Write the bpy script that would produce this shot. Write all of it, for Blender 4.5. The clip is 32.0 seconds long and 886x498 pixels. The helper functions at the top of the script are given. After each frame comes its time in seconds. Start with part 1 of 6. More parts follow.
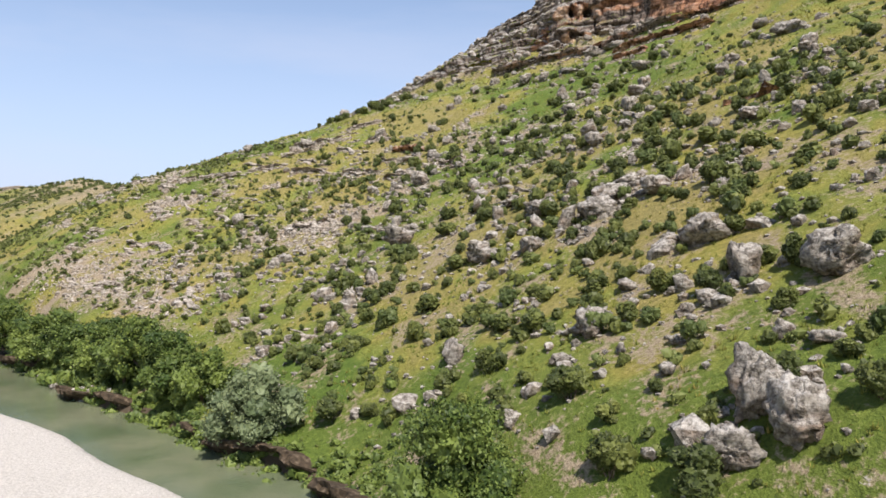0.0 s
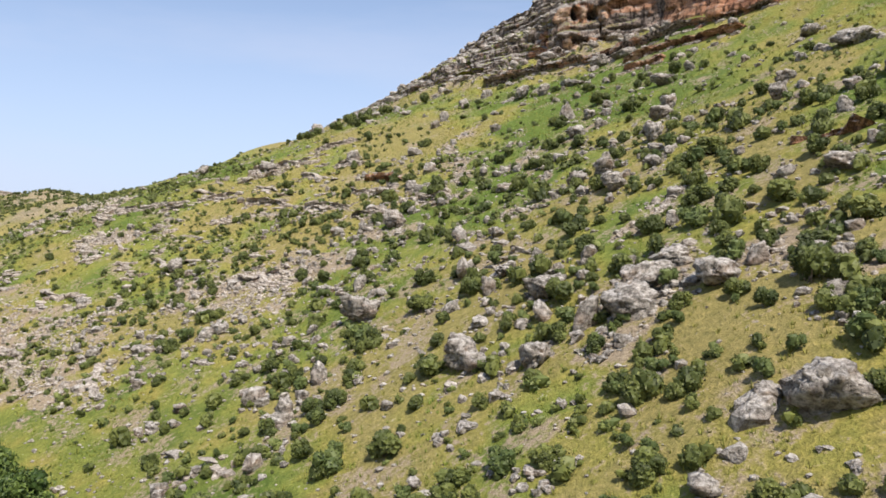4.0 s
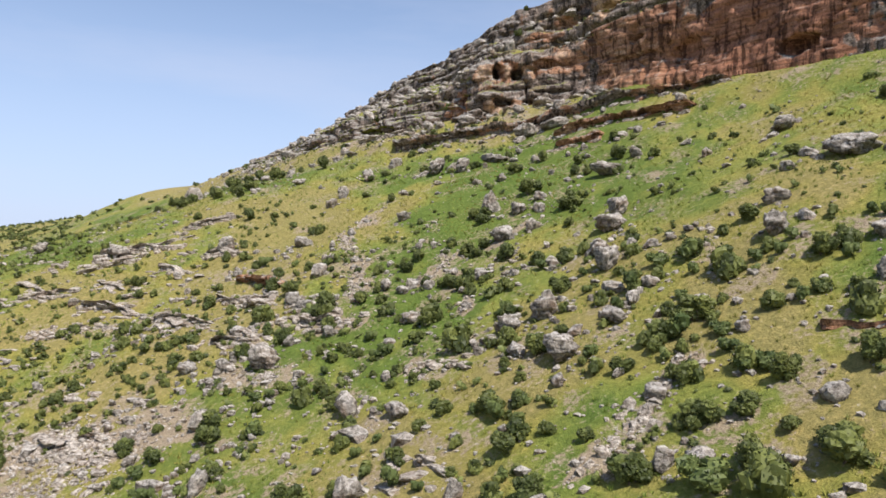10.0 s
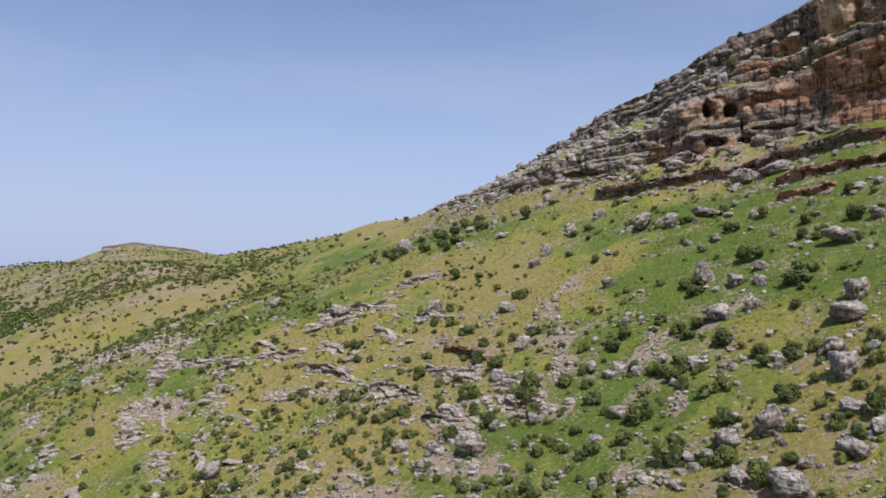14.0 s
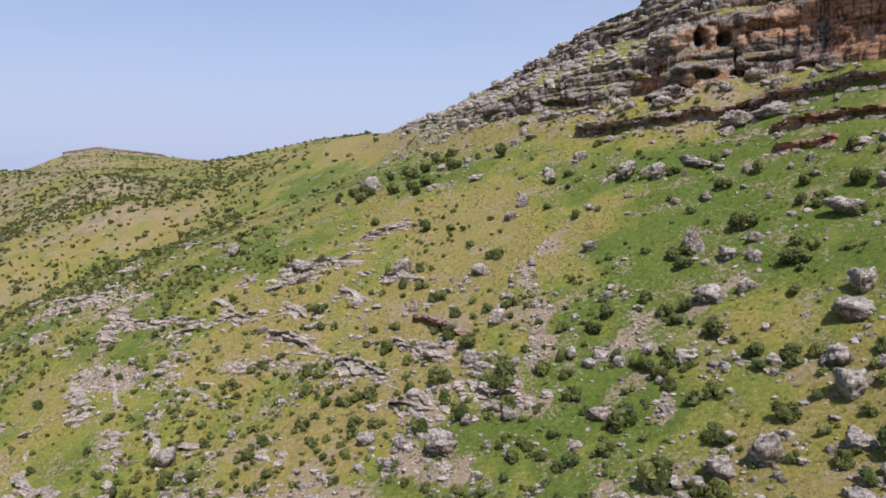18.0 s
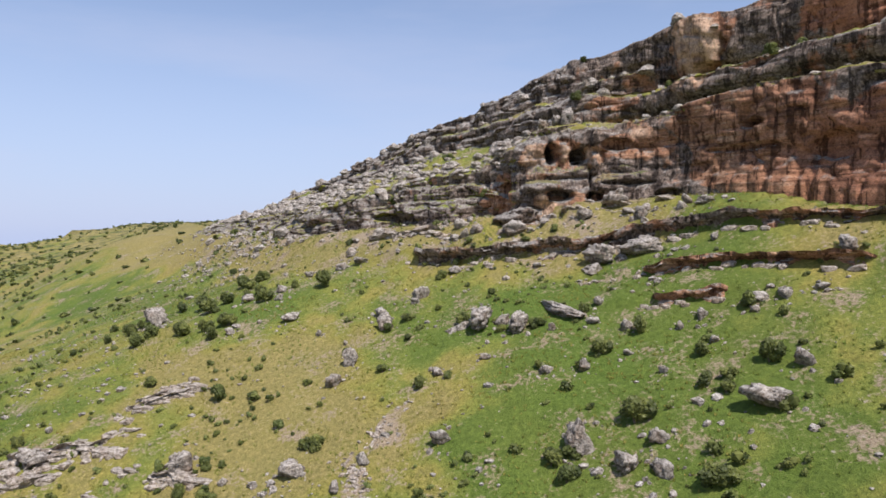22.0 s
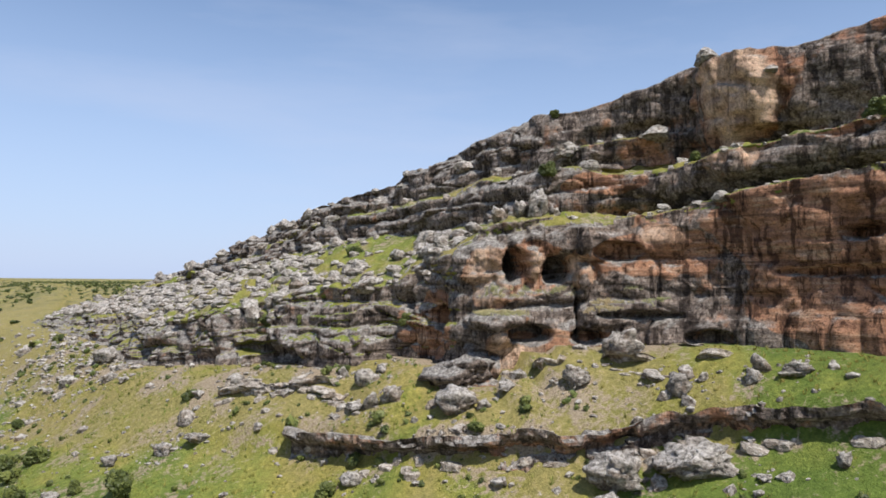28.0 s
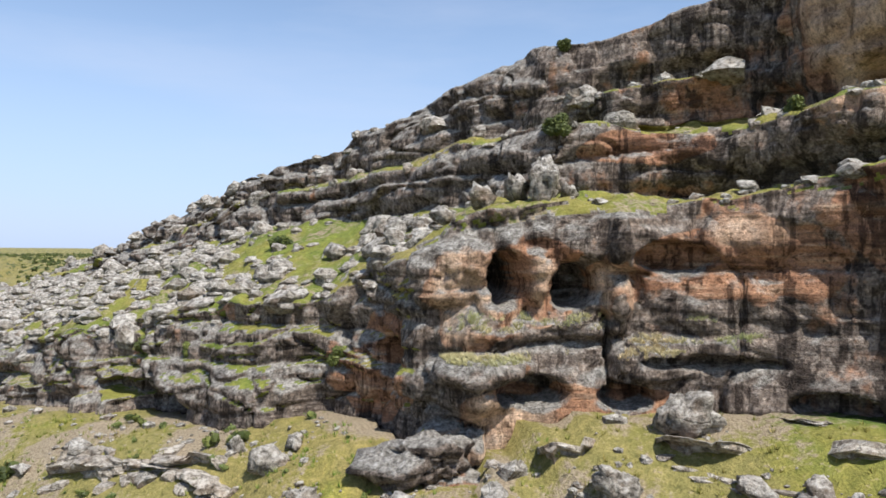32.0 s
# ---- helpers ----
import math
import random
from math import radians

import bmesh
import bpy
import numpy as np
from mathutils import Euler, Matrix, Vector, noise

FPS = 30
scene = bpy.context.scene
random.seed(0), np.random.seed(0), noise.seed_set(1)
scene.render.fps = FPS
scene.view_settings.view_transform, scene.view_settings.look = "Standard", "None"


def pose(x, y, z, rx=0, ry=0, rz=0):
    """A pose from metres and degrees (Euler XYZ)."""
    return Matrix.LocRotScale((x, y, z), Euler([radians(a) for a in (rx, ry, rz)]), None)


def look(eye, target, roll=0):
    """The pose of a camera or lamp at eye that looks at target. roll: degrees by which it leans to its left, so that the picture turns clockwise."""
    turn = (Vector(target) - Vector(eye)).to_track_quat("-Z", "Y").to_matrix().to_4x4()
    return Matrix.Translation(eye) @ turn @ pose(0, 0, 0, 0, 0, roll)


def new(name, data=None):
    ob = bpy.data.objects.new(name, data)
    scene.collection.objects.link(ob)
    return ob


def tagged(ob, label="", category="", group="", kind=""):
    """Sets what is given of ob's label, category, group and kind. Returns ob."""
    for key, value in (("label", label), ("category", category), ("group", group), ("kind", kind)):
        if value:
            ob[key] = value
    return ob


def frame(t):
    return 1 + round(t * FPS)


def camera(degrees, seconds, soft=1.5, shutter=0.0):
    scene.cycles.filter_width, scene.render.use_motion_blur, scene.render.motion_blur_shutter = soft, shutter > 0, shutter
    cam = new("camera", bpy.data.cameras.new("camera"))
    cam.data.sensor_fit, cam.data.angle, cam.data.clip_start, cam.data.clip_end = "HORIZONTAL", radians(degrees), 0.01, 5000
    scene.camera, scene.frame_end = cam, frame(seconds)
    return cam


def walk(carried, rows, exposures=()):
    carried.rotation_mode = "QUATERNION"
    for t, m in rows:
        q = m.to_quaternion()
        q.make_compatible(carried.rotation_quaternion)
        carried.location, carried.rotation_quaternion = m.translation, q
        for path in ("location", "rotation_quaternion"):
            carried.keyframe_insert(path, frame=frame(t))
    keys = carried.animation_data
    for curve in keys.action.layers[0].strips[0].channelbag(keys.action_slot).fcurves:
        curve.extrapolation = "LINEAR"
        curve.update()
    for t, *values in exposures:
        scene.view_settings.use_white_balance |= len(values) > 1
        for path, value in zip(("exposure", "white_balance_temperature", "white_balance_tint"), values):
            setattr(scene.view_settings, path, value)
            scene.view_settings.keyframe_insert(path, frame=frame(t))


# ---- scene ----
cam = camera(64.0, 32.0, soft=1.68)
METRES, EYE, TILT, LEAN, TURN = 160.0, 18.0, -1.2, 0.0, 0.0
ROWS = [
    (0.0, 0.0, 0.0, 0.0, 0.0, 0.0, -0.0),
    (0.5, 0.0012, 0.0131, 0.0056, -0.0, -0.09, -0.01),
    (1.0, 0.0027, 0.028, 0.0113, 0.04, -0.17, 0.05),
    (1.5, 0.0045, 0.0444, 0.0169, 0.1, -0.24, 0.08),
    (2.0, 0.0058, 0.0617, 0.0227, 0.09, -0.29, 0.06),
    (2.5, 0.0076, 0.0786, 0.0282, 0.12, -0.3, 0.08),
    (4.5, 0.0139, 0.1491, 0.053, -1.29, 0.21, -0.09),
    (5.0, 0.0158, 0.165, 0.0587, -3.34, 0.49, -0.22),
    (5.5, 0.0166, 0.1785, 0.0647, -4.99, 0.75, -0.25),
    (6.0, 0.0183, 0.1937, 0.0713, -5.71, 1.23, -0.29),
    (6.5, 0.0205, 0.2079, 0.0775, -6.56, 1.76, -0.31),
    (7.0, 0.0221, 0.2214, 0.0833, -7.34, 2.14, -0.31),
    (7.5, 0.0241, 0.2345, 0.0896, -7.43, 2.17, -0.3),
    (8.0, 0.0262, 0.2472, 0.0958, -7.45, 2.24, -0.28),
    (8.5, 0.0281, 0.2577, 0.1019, -7.48, 2.33, -0.34),
    (9.0, 0.0296, 0.2649, 0.1084, -7.64, 2.24, -0.35),
    (9.5, 0.0302, 0.268, 0.1147, -7.69, 2.22, -0.38),
    (10.0, 0.0302, 0.2683, 0.121, -7.27, 2.2, -0.43),
    (10.5, 0.03, 0.2679, 0.1278, -6.86, 2.23, -0.42),
    (11.0, 0.0296, 0.2674, 0.1336, -5.62, 2.3, -0.37),
    (11.5, 0.0287, 0.2666, 0.1406, -2.82, 2.31, -0.26),
    (12.0, 0.0276, 0.2656, 0.1474, 2.71, 2.32, -0.07),
    (12.5, 0.0292, 0.2668, 0.1534, 9.37, 2.4, -0.0),
    (13.0, 0.0299, 0.268, 0.1594, 12.68, 2.47, -0.01),
    (13.5, 0.0302, 0.2687, 0.1661, 12.67, 2.52, -0.07),
    (14.0, 0.0304, 0.2694, 0.1717, 9.09, 2.6, -0.2),
    (14.5, 0.0297, 0.2688, 0.1787, 8.13, 2.57, -0.22),
    (15.0, 0.0294, 0.2691, 0.1842, 8.13, 0.31, -0.19),
    (15.5, 0.0293, 0.2717, 0.1906, 8.07, -2.37, -0.1),
    (17.5, 0.0287, 0.3063, 0.2178, 7.84, -6.67, 0.26),
    (18.0, 0.0283, 0.319, 0.2236, 7.08, -5.81, 0.33),
    (18.5, 0.0277, 0.3343, 0.2301, 6.31, -4.75, 0.35),
    (19.0, 0.027, 0.3507, 0.2359, 5.56, -3.54, 0.34),
    (19.5, 0.0267, 0.3698, 0.2424, 4.74, -2.42, 0.33),
    (20.0, 0.027, 0.3876, 0.2477, 3.13, -1.54, 0.24),
    (20.5, 0.027, 0.4085, 0.2538, -1.58, -0.91, 0.07),
    (21.0, 0.0262, 0.426, 0.26, -4.39, -0.47, 0.07),
    (21.5, 0.0268, 0.446, 0.266, -5.7, 0.07, 0.03),
    (22.0, 0.0282, 0.4663, 0.272, -6.57, 0.57, 0.02),
    (22.5, 0.03, 0.4869, 0.278, -7.28, 1.09, 0.01),
    (23.0, 0.0324, 0.5077, 0.2841, -7.94, 1.74, -0.02),
    (23.5, 0.0356, 0.5301, 0.2904, -8.58, 2.6, -0.03),
    (24.0, 0.0388, 0.5496, 0.2959, -9.01, 3.45, -0.03),
    (24.5, 0.0425, 0.5716, 0.3019, -9.41, 4.43, -0.05),
    (25.0, 0.0462, 0.5909, 0.3073, -9.8, 4.55, -0.05),
    (25.5, 0.0504, 0.6103, 0.3129, -10.17, 4.66, -0.04),
    (27.5, 0.0704, 0.6925, 0.337, -11.88, 4.72, 0.04),
    (28.0, 0.0755, 0.7121, 0.3424, -12.33, 4.36, 0.02),
    (28.5, 0.0804, 0.7305, 0.3476, -12.77, 3.16, 0.01),
    (29.0, 0.0864, 0.7515, 0.3538, -13.21, 1.75, 0.03),
    (29.5, 0.0922, 0.771, 0.36, -13.47, 1.51, 0.08),
    (30.0, 0.0976, 0.7897, 0.3633, -13.52, 1.59, 0.06),
    (30.5, 0.1037, 0.8084, 0.3642, -13.51, 1.65, 0.13),
    (31.0, 0.1096, 0.8273, 0.3641, -13.55, 1.84, 0.11),
    (31.5, 0.1145, 0.8424, 0.3648, -13.61, 1.9, 0.07),
    (32.0, 0.1189, 0.8555, 0.3657, -13.73, 1.84, 0.06),
]
walk(cam, [(t, pose(0, 0, EYE, TILT, LEAN, TURN) @ pose(METRES * x, METRES * y, METRES * z, 90 + pitch, roll, yaw)) for t, x, y, z, yaw, pitch, roll in ROWS],
     exposures=[(t, e, k, q) for t, e, k, q in ((0, .52, 6650, 13), (9, .49, 6580, 13), (11, .41, 6480, 14), (12.5, .17, 6300, 17), (14.5, .05, 6250, 17), (17.5, .15, 6400, 20), (20, .15, 6350, 18), (22, .30, 6450, 17), (25, .36, 6450, 13), (28, .36, 6350, 12), (32, .52, 6300, 9))])

# ---- sky and sun ----
SUN_FROM = Vector((0.37, -0.89, 1.50)).normalized()
world = bpy.data.worlds.new("sky")
scene.world = world
world.use_nodes = True
wn, wl = world.node_tree.nodes, world.node_tree.links
sky = wn.new("ShaderNodeTexSky")
sky.sky_type, sky.sun_disc = "NISHITA", False
sky.sun_elevation = math.asin(SUN_FROM.z)
sky.sun_rotation = math.atan2(SUN_FROM.x, SUN_FROM.y)
sky.air_density, sky.dust_density, sky.ozone_density = 1.0, 0.5, 1.9
# thin veils of high cloud, paler towards the horizon
wc = wn.new("ShaderNodeTexCoord")
wm = wn.new("ShaderNodeMapping")
wm.inputs["Scale"].default_value, wm.inputs["Rotation"].default_value = (1.2, 3.0, 7.0), (0.0, 0.35, 0.5)
wt = wn.new("ShaderNodeTexNoise")
wt.inputs["Scale"].default_value, wt.inputs["Detail"].default_value, wt.inputs["Roughness"].default_value = 1.3, 6, 0.55
wr = wn.new("ShaderNodeValToRGB")
wr.color_ramp.elements[0].position, wr.color_ramp.elements[1].position = 0.46, 0.80
wr.color_ramp.elements[0].color, wr.color_ramp.elements[1].color = (0.0, 0.0, 0.0, 1), (0.4, 0.4, 0.4, 1)
wx = wn.new("ShaderNodeMix")
wx.data_type = "RGBA"
wx.inputs[7].default_value = (3.45, 4.25, 6.0, 1)
wl.new(wc.outputs["Generated"], wm.inputs[0])
wl.new(wm.outputs[0], wt.inputs["Vector"])
wl.new(wt.outputs["Fac"], wr.inputs[0])
ws = wn.new("ShaderNodeSeparateXYZ")
wl.new(wc.outputs["Generated"], ws.inputs[0])
wh = wn.new("ShaderNodeValToRGB")
wh.color_ramp.elements[0].position, wh.color_ramp.elements[1].position = 0.0, 0.42
wh.color_ramp.elements[0].color, wh.color_ramp.elements[1].color = (0.92, 0.92, 0.92, 1), (0.0, 0.0, 0.0, 1)
wl.new(ws.outputs["Z"], wh.inputs[0])
wl.new(wh.outputs[0], wx.inputs[0])
wl.new(sky.outputs[0], wx.inputs[6])
wy = wn.new("ShaderNodeMix")
wy.data_type = "RGBA"
wy.inputs[7].default_value = (4.3, 4.7, 5.8, 1)
wl.new(wr.outputs[0], wy.inputs[0])
wl.new(wx.outputs[2], wy.inputs[6])
wl.new(wy.outputs[2], wn["Background"].inputs[0])
wn["Background"].inputs[1].default_value = 0.116
sun = new("sun", bpy.data.lights.new("sun", "SUN"))
sun.data.energy, sun.data.angle, sun.data.color = 4.6, radians(0.6), (1.0, 0.95, 0.87)
sun.matrix_world = look(SUN_FROM * 100, (0, 0, 0))


# ---- numeric noise ----
def smooth(a, b, x):
    t = np.clip((x - a) / (b - a), 0, 1)
    return t * t * (3 - 2 * t)


def hash3(i, j, k):
    n = (i.astype(np.int64) * 374761393 + j.astype(np.int64) * 668265263 + k.astype(np.int64) * 2147483647 + 974711) & 0xFFFFFFFF
    n = ((n ^ (n >> 13)) * 1274126177) & 0xFFFFFFFF
    n = ((n ^ (n >> 15)) * 2246822519) & 0xFFFFFFFF
    return ((n ^ (n >> 16)) & 0xFFFFFF) / float(0xFFFFFF)


def vnoise(x, y, z):
    """Smooth value noise from -1 to 1."""
    x, y, z = np.broadcast_arrays(np.asarray(x, float), np.asarray(y, float), np.asarray(z, float))
    i, j, k = np.floor(x), np.floor(y), np.floor(z)
    fx, fy, fz = x - i, y - j, z - k
    fx, fy, fz = (f * f * f * (f * (f * 6 - 15) + 10) for f in (fx, fy, fz))
    out = 0
    for a in (0, 1):
        for b in (0, 1):
            for c in (0, 1):
                out = out + hash3(i + a, j + b, k + c) * (fx if a else 1 - fx) * (fy if b else 1 - fy) * (fz if c else 1 - fz)
    return out * 2 - 1


def fbm(x, y, z, octaves=4):
    out, amp = 0, 1.0
    for o in range(octaves):
        out = out + amp * vnoise(x * 2 ** o + 17.3 * o, y * 2 ** o - 9.1 * o, z * 2 ** o + 4.7 * o)
        amp *= 0.5
    return out / 1.6


def spline(points, n):
    """n points along a smooth curve through the rows of points, evenly by the rows' distance."""
    p = np.array(points, float)
    d = np.r_[0, np.cumsum(np.hypot(*np.diff(p[:, :2], axis=0).T))]
    f = np.linspace(0, d[-1], n)
    i = np.clip(np.searchsorted(d, f, side="right") - 1, 0, len(p) - 2)
    t = ((f - d[i]) / (d[i + 1] - d[i]))[:, None]
    g = lambda k: p[np.clip(i + k, 0, len(p) - 1)]
    a, b, c, e = g(-1), g(0), g(1), g(2)
    return 0.5 * (2 * b + (c - a) * t + (2 * a - 5 * b + 4 * c - e) * t ** 2 + (3 * b - a - 3 * c + e) * t ** 3)


# ---- lie of the land ----
# hill heights on a coarse lattice: rows 32 m apart along the slope, columns 20 m apart uphill
HILL = np.array([
    [-2.4, 8.4, 19.8, 30.2, 40.0, 49.8, 59.8, 69.0],
    [-4.5, 7.2, 18.6, 28.7, 39.0, 49.0, 58.9, 67.7],
    [-6.4, 3.8, 14.9, 26.2, 37.9, 48.3, 58.0, 66.6],
    [-6.4, 1.6, 12.6, 24.4, 36.4, 47.4, 57.2, 66.2],
    [-3.3, 3.9, 13.4, 23.9, 34.3, 45.9, 57.0, 66.7],
    [2.3, 10.5, 19.3, 29.4, 39.8, 49.8, 58.7, 67.2],
    [7.5, 18.6, 29.2, 37.3, 45.4, 53.8, 61.2, 68.7],
    [10.6, 21.9, 31.6, 38.6, 44.6, 52.2, 61.1, 70.1],
    [10.8, 20.2, 29.1, 35.7, 41.8, 50.4, 60.3, 70.3],
    [8.4, 15.6, 23.5, 31.1, 39.3, 48.9, 59.1, 69.0],
    [5.1, 10.9, 18.0, 26.1, 35.7, 46.0, 56.9, 67.2]])
# lines along the cliff, matched row by row: its foot, the edge and back of the first ledge, of the second, and the brink
FOOT = [(230, -60, 63), (130, 60, 63), (92, 98, 63), (70, 123, 63), (58, 146, 63.8), (52, 155, 65.8), (48.6, 161.5, 66), (44.5, 166.8, 66), (40, 170.5, 65.5), (34, 172.4, 65.3),
        (28.0, 172.5, 62.2), (24.6, 177.3, 63.4), (22, 183.2, 63.7), (16.4, 185.7, 62.6), (9.5, 192.8, 62.3), (1.5, 199.5, 61.6), (-7, 211.5, 60.6), (-16, 231, 61.5), (-30, 262, 61.8), (-45, 298, 62.2), (-70, 400, 67.0), (-120, 560, 71.5), (-300, 1000, 76)]
EDGE_LOW = [(232, -59, 79), (132, 61, 79), (94, 99.5, 79), (71.5, 124, 79), (58.6, 147.5, 79), (52.6, 156.5, 79), (48.4, 164, 78.5), (45.3, 168.8, 77.4), (41.2, 172, 76.6), (36, 174.2, 76.5),
        (30.2, 176.2, 75.6), (27.6, 179.5, 74.5), (22.9, 184.9, 71.4), (17.2, 188.9, 70.2), (10.4, 195.5, 68.8), (2.7, 202, 67.3), (-5, 214.5, 65.4), (-13, 235, 66.2), (-27, 266, 65.4), (-44, 299.5, 63.4), (-69, 400.4, 67.4), (-119, 560.3, 71.6), (-299, 1000.3, 76.1)]
BACK_LOW = [(234, -57.5, 79.5), (134, 62.5, 79.5), (96, 101, 79.5), (73.2, 125.8, 79.5), (60.2, 149, 79.5), (54.4, 158, 79.4), (50, 165.6, 78.8), (47.2, 170.4, 77.8), (43.6, 174.6, 77), (38.4, 177.8, 77.6),
        (34.5, 181.5, 77.6), (32, 187, 77.2), (28, 197, 77), (25, 203, 76.8), (16.5, 213.5, 76), (11, 222, 74.8), (3.5, 234, 72.8), (-6.5, 248, 70.8), (-23, 271, 67.4), (-42, 300.5, 64.2), (-68, 401, 67.8), (-118, 560.5, 71.8), (-298, 1000.5, 76.2)]
EDGE_HIGH = [(235, -57, 85), (135, 63, 85), (97, 102, 85), (74, 126.6, 84.5), (60.8, 149.8, 84), (55, 158.8, 83.5), (50.4, 166.6, 82.4), (47.6, 171.4, 81.6), (44.2, 176, 80.8), (39.2, 179.6, 82),
        (36, 183.6, 82.4), (33, 188.4, 82), (28.6, 198.4, 81), (25.3, 205, 80.2), (17, 215, 79), (11.4, 223.8, 77.4), (4, 236, 74.6), (-6, 250, 72.2), (-22, 272.5, 68.6), (-41.6, 301, 64.5), (-67.6, 401.4, 68), (-117.6, 560.6, 71.9), (-297.6, 1000.6, 76.2)]
BACK_HIGH = [(237, -55.5, 85.5), (137, 64.5, 85.5), (99, 103.5, 85.5), (76, 128, 85), (62.8, 151.4, 84.6), (56.8, 160.6, 84.2), (51.4, 168.2, 82.9), (49, 173.2, 82.6), (46, 177.8, 82.4), (40.2, 181.6, 82.8),
        (36.8, 185.6, 82.9), (33.8, 190.4, 82.6), (29.2, 201, 81.4), (25.4, 207, 80.8), (17.4, 217, 79.5), (12, 226, 78), (4.6, 238, 75.2), (-5.4, 252, 72.8), (-20, 274, 69.4), (-41, 301.6, 64.8), (-67, 401.8, 68.2), (-117, 560.8, 72), (-297, 1000.8, 76.3)]
BRINK = [(240, -53, 97), (140, 67, 97), (101, 106, 96.5), (78, 130, 95.5), (64.5, 153, 94), (57.8, 161.6, 92.6), (51.6, 168.9, 91.4), (48.6, 174.6, 91.8), (45, 179.4, 90.2), (40.6, 184, 89.2),
        (37.4, 188.4, 89.2), (34.4, 193.4, 88), (30, 202.6, 86.2), (25.8, 209, 84.8), (18, 219.5, 82.6), (12.9, 228.4, 81), (5.5, 241, 78), (-4.5, 254, 74.6), (-18, 276, 71.0), (-40, 302.6, 65.4), (-66, 402.4, 68.5), (-116, 561, 72.2), (-296, 1001, 76.4)]
NL = 1500
foot_line, brink_line = spline(FOOT, NL), None


def matched(points, ref, n):
    """A second curve, cut at the same fractions as the first one's rows."""
    p, r = np.array(points, float), np.array(ref, float)
    d = np.r_[0, np.cumsum(np.hypot(*np.diff(r[:, :2], axis=0).T))]
    f = np.linspace(0, d[-1], n)
    i = np.clip(np.searchsorted(d, f, side="right") - 1, 0, len(p) - 2)
    t = ((f - d[i]) / (d[i + 1] - d[i]))[:, None]
    g = lambda k: p[np.clip(i + k, 0, len(p) - 1)]
    a, b, c, e = g(-1), g(0), g(1), g(2)
    return 0.5 * (2 * b + (c - a) * t + (2 * a - 5 * b + 4 * c - e) * t ** 2 + (3 * b - a - 3 * c + e) * t ** 3)


brink_line = matched(BRINK, FOOT, NL)


def catmull(f, n):
    f = np.clip(f, 0, n - 1 - 1e-6)
    i = f.astype(int)
    t = f - i
    w = (-.5 * t + t * t - .5 * t ** 3, 1 - 2.5 * t * t + 1.5 * t ** 3, .5 * t + 2 * t * t - 1.5 * t ** 3, -.5 * t * t + .5 * t ** 3)
    return [(np.clip(i + k - 1, 0, n - 1), w[k]) for k in range(4)]


def hill(x, y):
    u, v = -.57 * x + .82 * y, .82 * x + .57 * y
    out = 0
    for i, a in catmull((u + 40) / 32, 11):
        for j, b in catmull(v / 20, 8):
            out = out + a * b * HILL[i, j]
    return out


def river_bend(t):
    return 45 * smooth(170, 450, t) - 45 * smooth(600, 1500, t) - 6 * (1 - smooth(16, 40, t))


def river_offset(x, y):
    """Metres from the river's middle line, towards the hill."""
    t = -.72 * x + .69 * y
    return .69 * x + .72 * y - 24.9 - river_bend(t) + .8 * np.sin(t / 11) + .5 * np.sin(t / 4.3 + 1)


def from_cliff(x, y):
    """Distance behind the cliff's foot (minus: in front), the foot's height, brink's height and depth of the cliff there."""
    x, y = np.asarray(x, float), np.asarray(y, float)
    best = np.full(x.shape, 1e18)
    idx = np.zeros(x.shape, int)
    step = 3
    for k in range(0, NL, step):
        d = (x - foot_line[k, 0]) ** 2 + (y - foot_line[k, 1]) ** 2
        m = d < best
        best = np.where(m, d, best)
        idx = np.where(m, k, idx)
    a, b = foot_line[np.clip(idx - 2, 0, NL - 1)], foot_line[np.clip(idx + 2, 0, NL - 1)]
    tx, ty = b[..., 0] - a[..., 0], b[..., 1] - a[..., 1]
    n = np.hypot(tx, ty)
    dx, dy = x - foot_line[idx, 0], y - foot_line[idx, 1]
    side = (dx * ty - dy * tx) / n
    dist = np.sqrt(best) * np.sign(side)
    deep = np.hypot(brink_line[idx, 0] - foot_line[idx, 0], brink_line[idx, 1] - foot_line[idx, 1])
    return dist, foot_line[idx, 2], brink_line[idx, 2], deep


def beyond_brink(x, y):
    """Distance behind the cliff's brink; minus in front of it."""
    best, idx = np.full(x.shape, 1e18), np.zeros(x.shape, int)
    for k in range(0, NL, 4):
        d = (x - brink_line[k, 0]) ** 2 + (y - brink_line[k, 1]) ** 2
        m = d < best
        best, idx = np.where(m, d, best), np.where(m, k, idx)
    a, b = brink_line[np.clip(idx - 4, 0, NL - 1)], brink_line[np.clip(idx + 4, 0, NL - 1)]
    tx, ty = b[..., 0] - a[..., 0], b[..., 1] - a[..., 1]
    return np.sqrt(best) * np.sign((x - brink_line[idx, 0]) * ty - (y - brink_line[idx, 1]) * tx)


# terraces below the cliff: a line of places from the valley's far end towards the near one, and the step's height
TERRACES = [([(58, 137), (51.3, 145.3), (48.1, 148.4), (43.8, 153.3), (40.1, 157.7), (36.2, 160.5), (31, 162), (26.6, 164.4), (20.8, 167.5), (15.9, 172.4), (11.4, 176.4)], 1.9),
            ([(51.8, 135.3), (47.2, 141.3), (42.5, 146), (38.8, 149.5), (35.3, 153)], .9), ([(17.5, 177.3), (11.8, 182.7), (4.8, 187.7)], .8), ([(41.2, 141.5), (37.9, 143.8), (33.9, 146.7)], .8)]

HOLLOWS = [(-54, 270, 5.5, 22), (-158, 318, 8.0, 30), (-98, 300, 1.5, 22), (-170, 348, 3.0, 16), (-34, 246, 1.5, 12)]


